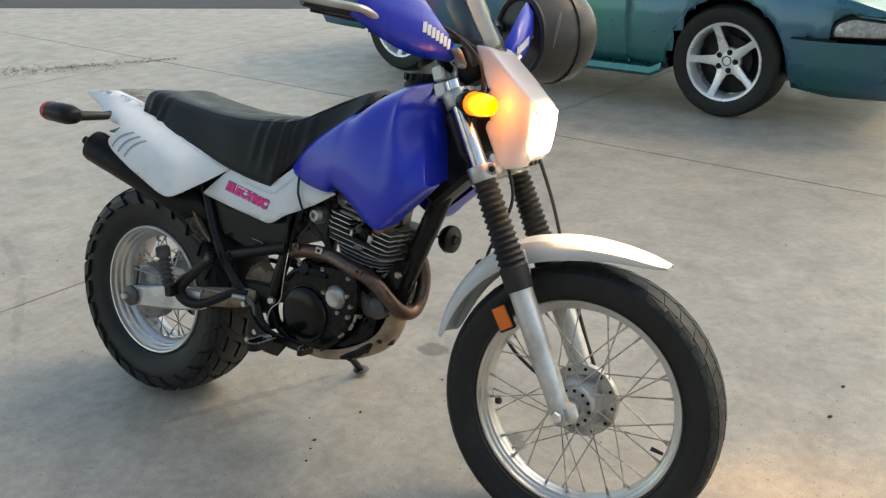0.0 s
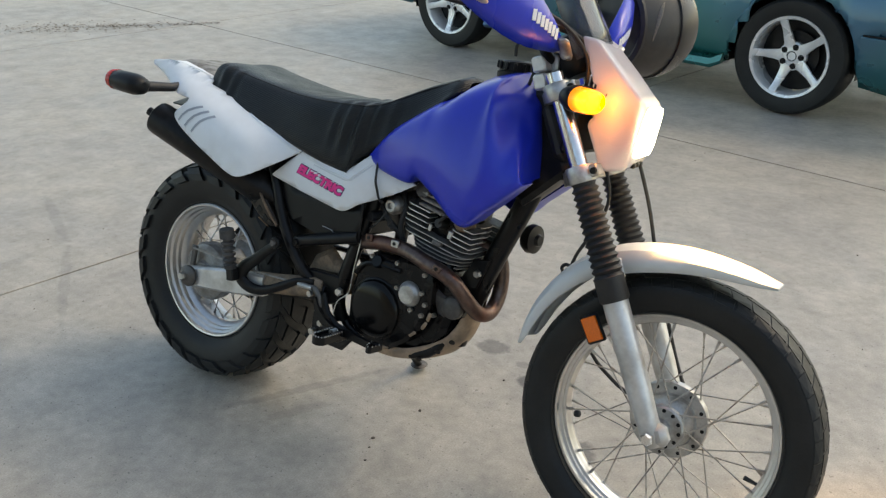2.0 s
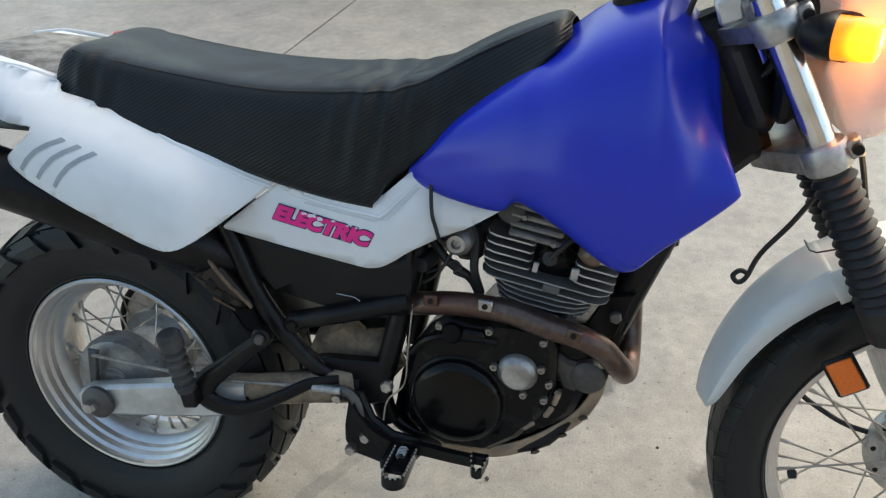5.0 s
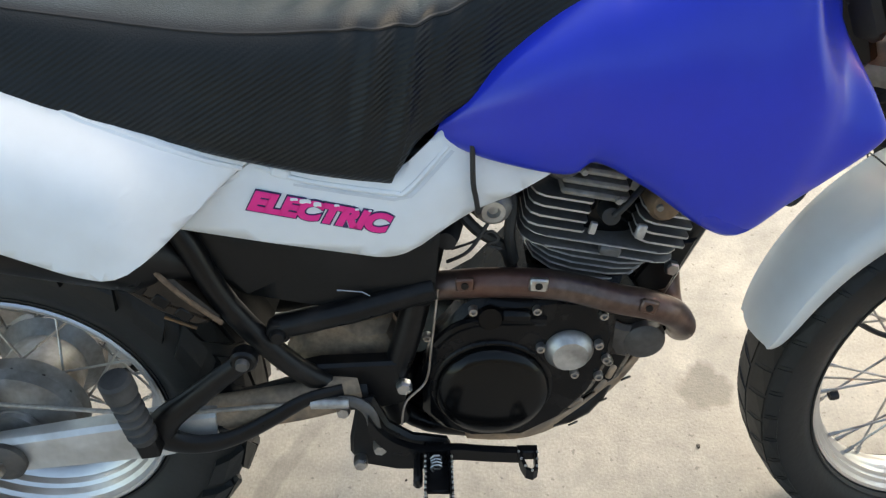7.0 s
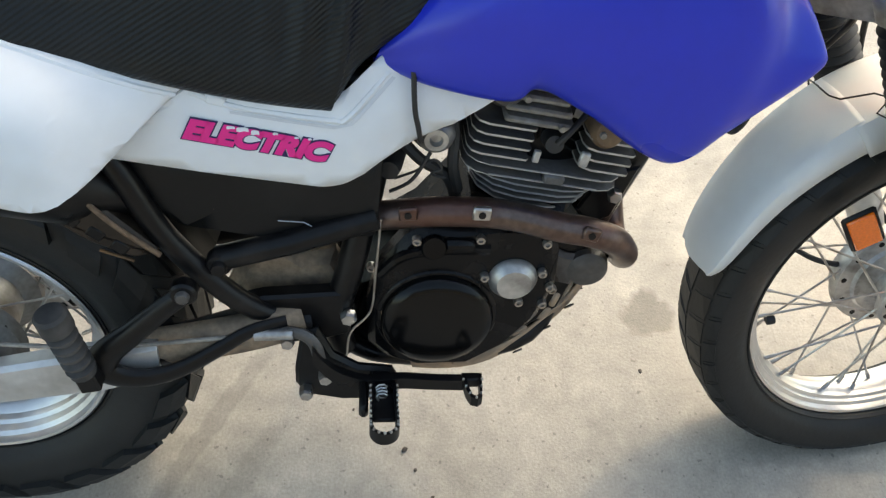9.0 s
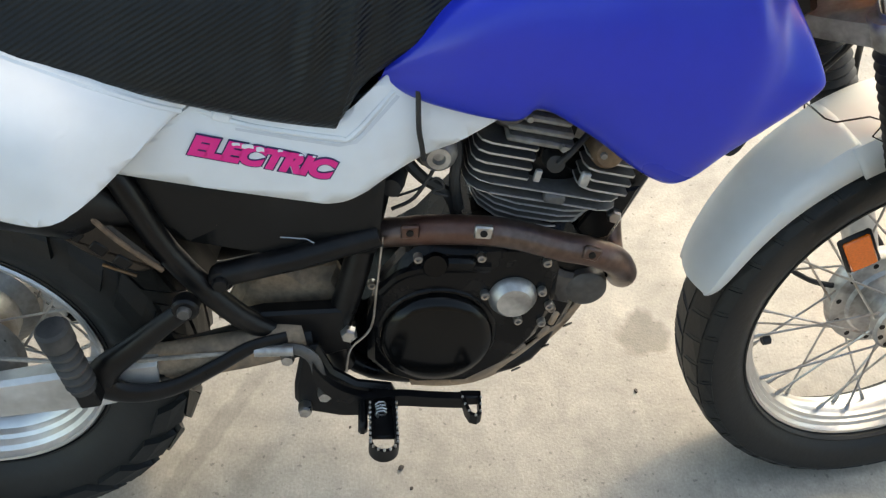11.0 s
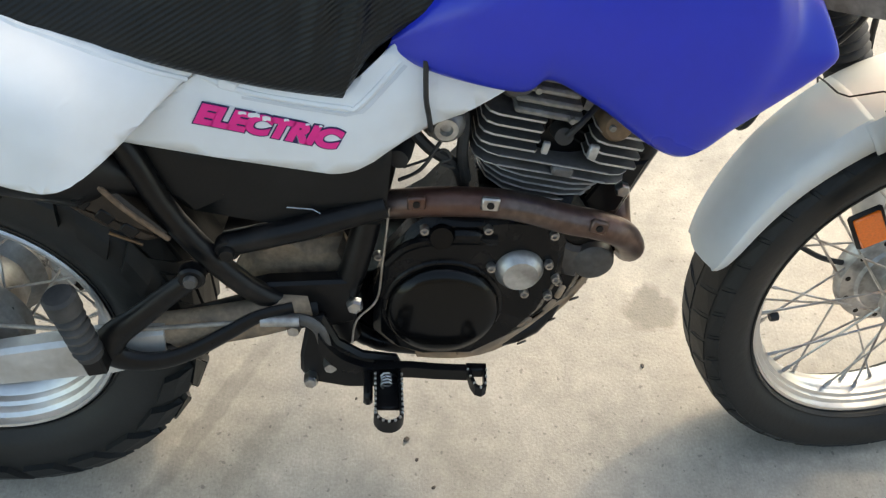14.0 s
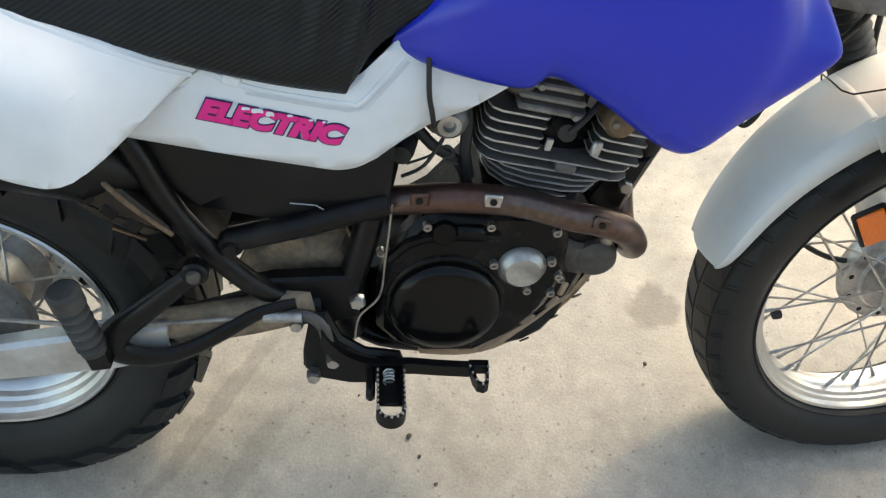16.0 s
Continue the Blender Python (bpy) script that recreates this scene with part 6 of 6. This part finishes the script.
fa = arch(0.0)
ra = arch(-2.57)
front_fender = car_panel("front_fender", [(0.575, 0.505), (0.592, 0.605), (0.675, 0.642), (0.97, 0.615), (0.97, 0.63), (0.62, 0.72), (0.3, 0.8), (-0.1, 0.86), (-0.622, 0.9), (-0.622, 0.25), (-0.365, 0.25)] + [(x, z) for x, z in fa[::-1]] + [(0.37, 0.5)], "teal metallic front wing")
bumper = car_panel("front_bumper", [(0.372, 0.495), (0.37, 0.33), (0.385, 0.22), (0.6, 0.19), (0.95, 0.2), (1.0, 0.32), (0.98, 0.5), (0.63, 0.495)], "teal metallic front bumper with a purple sheen")
car_panel("door", [(-0.626, 0.27), (-0.626, 0.86), (-1.1, 0.89), (-1.85, 0.9), (-1.85, 0.27)], "teal metallic car door")
car_panel("rear_quarter", [(-1.856, 0.25), (-1.856, 0.9), (-2.6, 0.92), (-3.4, 0.9), (-3.55, 0.6), (-3.4, 0.3), (-2.95, 0.28)] + ra[::-1], "teal metallic rear wing")
skirt = part("side_skirt", Geo().loft([[(x, -0.055, 0.2), (x, -0.07, 0.22), (x, -0.06, 0.255), (x, 0.0, 0.265), (x, 0.08, 0.2)] for x in (-2.2, -1.2, -0.62, -0.45)] + [[(-0.39, -0.05, 0.23), (-0.385, -0.06, 0.25), (-0.38, -0.052, 0.29), (-0.38, 0.0, 0.3), (-0.39, 0.06, 0.24)]]), CAR_PAINT, car, "teal side skirt")
hood_rings = [[(x, 0.02 + 0.16 * max(0, x - 0.45) ** 2, z - 0.02), (x, 0.2, z + 0.03), (x, 0.85, z + 0.06), (x, 1.5, z + 0.03), (x, 1.68 - 0.16 * max(0, x - 0.45) ** 2, z - 0.02)] for x, z in ((0.95, 0.56), (0.6, 0.68), (0.3, 0.78), (-0.1, 0.86), (-0.7, 0.93))]
part("bonnet", Geo().loft(hood_rings, closed=False, caps=False), CAR_PAINT, car, "teal bonnet", thick=0.02)
roof = [[(x, 0.05, 0.9), (x, 0.18, z0), (x, 0.35, z0 + 0.03), (x, 1.35, z0 + 0.03), (x, 1.52, z0), (x, 1.65, 0.9)] for x, z0 in ((-0.7, 0.95), (-1.3, 1.28), (-2.1, 1.3), (-2.9, 1.0), (-3.5, 0.93))]
part("cabin", Geo().loft(roof, closed=False, caps=False), CAR_GLASS, car, "dark car windows and roof", thick=0.02)
part("far_flank", Geo().box((-1.3, 1.68, 0.55), (4.3, 0.06, 0.66), bevel=0.03), CAR_PAINT, car)
part("floor_pan", Geo().box((-1.25, 0.85, 0.3), (4.2, 1.3, 0.14), bevel=0.03), PLASTIC, car)
for cx in (0.0, -2.57):
    part("wheel_well", Geo().loft([[(cx + 0.37 * math.cos(radians(a)), y, 0.325 + 0.37 * math.sin(radians(a))) for y in (0.0, 0.3)] + [(cx, 0.32, 0.325)] for a in range(-12, 193, 12)], closed=False, caps=False), PLASTIC, car)
lampc = car_panel("headlight", rounded([(0.58, 0.52), (0.6, 0.6), (0.68, 0.635), (0.96, 0.61), (0.98, 0.53)], 0.03), "clear car headlight in a black surround", PLASTIC, 0.05)
part("headlight_lens", panel(rounded([(0.6, 0.53), (0.615, 0.592), (0.69, 0.622), (0.95, 0.6), (0.965, 0.54)], 0.025), lambda x, z: flank_y(x, z) - 0.03, 0.05), LAMP_GLASS, lampc, thick=0.004)
part("bumper_trim", panel([(0.38, 0.498), (0.38, 0.508), (0.62, 0.508), (0.62, 0.498)], lambda x, z: flank_y(x, z) - 0.012, 0.05), PLASTIC, car, thick=0.003)


def car_wheel(cx, cy, spin):
    t = part("tyre", Geo().lathe([(0.225, -0.1), (0.26, -0.112), (0.305, -0.11), (0.322, -0.09), (0.326, 0.0), (0.322, 0.09), (0.3, 0.11), (0.225, 0.1)], (cx, cy + 0.11, 0.325), (0, 1, 0), 64, ring=True), RUBBER, car, "low-profile car tyre")
    w = part("wheel", Geo().lathe([(0.222, -0.098), (0.228, -0.102), (0.226, -0.108), (0.212, -0.104), (0.205, -0.09), (0.2, 0.06), (0.222, 0.1)], (cx, cy + 0.11, 0.325), (0, 1, 0), 64, ring=True), ALLOY_WHEEL, car, "polished five-spoke alloy wheel")
    part("brake_disc", Geo().lathe([(0.0, -0.02), (0.14, -0.02), (0.14, 0.0), (0.0, 0.0)], (cx, cy + 0.11, 0.325), (0, 1, 0), 40), BLACK, w)
    part("barrel", Geo().lathe([(0.2, 0.02), (0.0, 0.03)], (cx, cy + 0.11, 0.325), (0, 1, 0), 40), PLASTIC, w)
    part("hub_centre", Geo().lathe([(0.028, -0.055), (0.032, -0.06), (0.07, -0.058), (0.08, -0.05), (0.08, -0.02)], (cx, cy + 0.11, 0.325), (0, 1, 0), 30), ALLOY_WHEEL, w)
    part("hub_bore", Geo().lathe([(0.0, -0.05), (0.028, -0.056), (0.028, -0.03)], (cx, cy + 0.11, 0.325), (0, 1, 0), 24), BLACK, w)
    for i in range(5):
        a = radians(spin + 72 * i)
        m = Matrix.Translation((cx, cy + 0.11, 0.325)) @ Matrix.Rotation(-a, 4, "Y")
        g = Geo().loft([[(r, y - hw * 0.0, -hw) for y in (d,)] + [(r, d + 0.012, -hw * 1.05), (r, d + 0.03, -hw * 0.6), (r, d + 0.03, hw * 0.6), (r, d + 0.012, hw * 1.05), (r, d, hw), (r, d - 0.006, 0)]
                        for r, hw, d in ((0.05, 0.036, -0.058), (0.09, 0.027, -0.062), (0.15, 0.02, -0.075), (0.195, 0.02, -0.092), (0.212, 0.024, -0.098))]).turned(m)
        part("wheel_spoke", g, ALLOY_WHEEL, w)
        b = radians(spin + 36 + 72 * i)
        p = (cx + 0.055 * math.cos(b), cy + 0.11 - 0.062, 0.325 + 0.055 * math.sin(b))
        part("lug_nut", Geo().lathe([(0.017, 0.004), (0.017, 0.0), (0.011, 0.002), (0.011, -0.006), (0.0, -0.008)], p, (0, 1, 0), 12), BLACK, w)


car_wheel(0.0, -0.04, 36)
car_wheel(-2.57, -0.04, 50)

# ---- ground: sheet, slabs with open joints, far road and kerb ----
g = Geo().add([(-400, -400, -0.014), (400, -400, -0.014), (400, 400, -0.014), (-400, 400, -0.014)], [(0, 1, 2, 3)])
ground = tagged(new("ground", mesh_of("ground", g, JOINT, 0)), "grey ground beneath the concrete slabs", "ground", kind="structure")
paving = tagged(new("pavement", mesh_of("pavement", Geo().box((0, 0, -0.012), (0.01, 0.01, 0.002)), CONCRETE, 0)), "light concrete driveway of large slabs", "driveway", kind="structure")
GRID = pose(-0.62, 3.17, 0, 0, 0, -6.3)
SLAB = 4.0
slab_geo = Geo().box((SLAB / 2, SLAB / 2, -0.02), (SLAB - 0.01, SLAB - 0.01, 0.04), bevel=0.001)
first = None
for i in range(-5, 5):
    for j in range(-5, 2):
        m = GRID @ pose(i * SLAB, j * SLAB, 0)
        if first is None:
            first = part("slab", slab_geo, CONCRETE, paving, smooth=0)
            first.matrix_basis = m
        else:
            share(first, "slab", paving, m)

road_geo = Geo().box((0, 15, 0.0), (60, 30, 0.012), bevel=0.002)
road = tagged(new("road", mesh_of("road", road_geo, ASPHALT, 0)), "dark asphalt road beyond the concrete", "road", kind="structure")
road.matrix_world = pose(-7.6, 5.97, -0.001, 0, 0, 22.4)

# unseen house added behind the walk; it closes the driveway and darkens reflections
STUCCO = mat("tan_stucco", (0.3, 0.27, 0.23), 0.85, bump=0.002, scale=60, vary=0.12, dirt=(0.22, 0.19, 0.16), dirt_amount=0.3, dirt_scale=0.8)
ROOF_TILE = mat("brown_roof_felt", (0.08, 0.065, 0.055), 0.9, bump=0.003, scale=30, vary=0.25)
house = thing("house", "unseen tan stucco house with a brown pitched roof, added beside the driveway to darken reflections", "house", pose(5.2, -8.0, 0, 0, 0, -6.3), kind="structure")
part("wall", Geo().box((0, -0.15, 1.5), (16.0, 0.3, 3.0), bevel=0.01), STUCCO, house)
part("roof", Geo().loft([[(-8.5, 0.45, 2.95), (-8.5, 0.45, 3.1), (-8.5, -3.6, 5.1), (-8.5, -3.6, 4.95)], [(8.5, 0.45, 2.95), (8.5, 0.45, 3.1), (8.5, -3.6, 5.1), (8.5, -3.6, 4.95)]]), ROOF_TILE, house)

# pebbles and leaf scraps on the slabs
rng = random.Random(4)
spots = [(0.607, 0.166, 0.006), (0.604, -0.048, 0.004), (1.768, 0.866, 0.008), (1.764, 1.054, 0.007), (1.015, 0.143, 0.005), (0.586, -0.012, 0.006), (0.93, 0.33, 0.004)]
for _ in range(45):
    spots.append((rng.uniform(-1.5, 3.0), rng.uniform(-0.4, 3.0), rng.uniform(0.002, 0.0045)))
for k, (x, y, r) in enumerate(spots):
    g = Geo().ball((0, 0, r * 0.45), r, 8, (1, 0.7, 0.5))
    g.v = [(p[0] * rng.uniform(0.8, 1.2), p[1] * rng.uniform(0.8, 1.2), p[2]) for p in g.v]
    ob = tagged(new("pebble", mesh_of("pebble", g, PEBBLE, 60)), "small dark pebble on the concrete", "pebble", "pebbles on the driveway")
    ob.matrix_world = pose(x, y, 0, 0, 0, rng.uniform(0, 360))
# dry leaf litter far off
lit = Geo()
for k in range(640):
    u, w = (rng.gauss(-0.1, 0.4), rng.gauss(0, 0.13)) if k < 460 else (rng.uniform(0.2, 1.15), rng.gauss(0, 0.05))
    x, y = -5.2 + 0.64 * u - 0.77 * w, 2.85 + 0.77 * u + 0.64 * w
    a, s = rng.uniform(0, 6.28), rng.uniform(0.006, 0.02)
    lit.add([(x + s * math.cos(a + q), y + s * 0.5 * math.sin(a + q), 0.003 + rng.uniform(0, 0.005)) for q in (0, 1.57, 3.14, 4.71)], [(0, 1, 2, 3)])
tagged(new("leaf_litter", mesh_of("leaf_litter", lit, LEAF, 0, weld=False)), "dry brown leaf litter on the concrete", "leaves", kind="stuff")
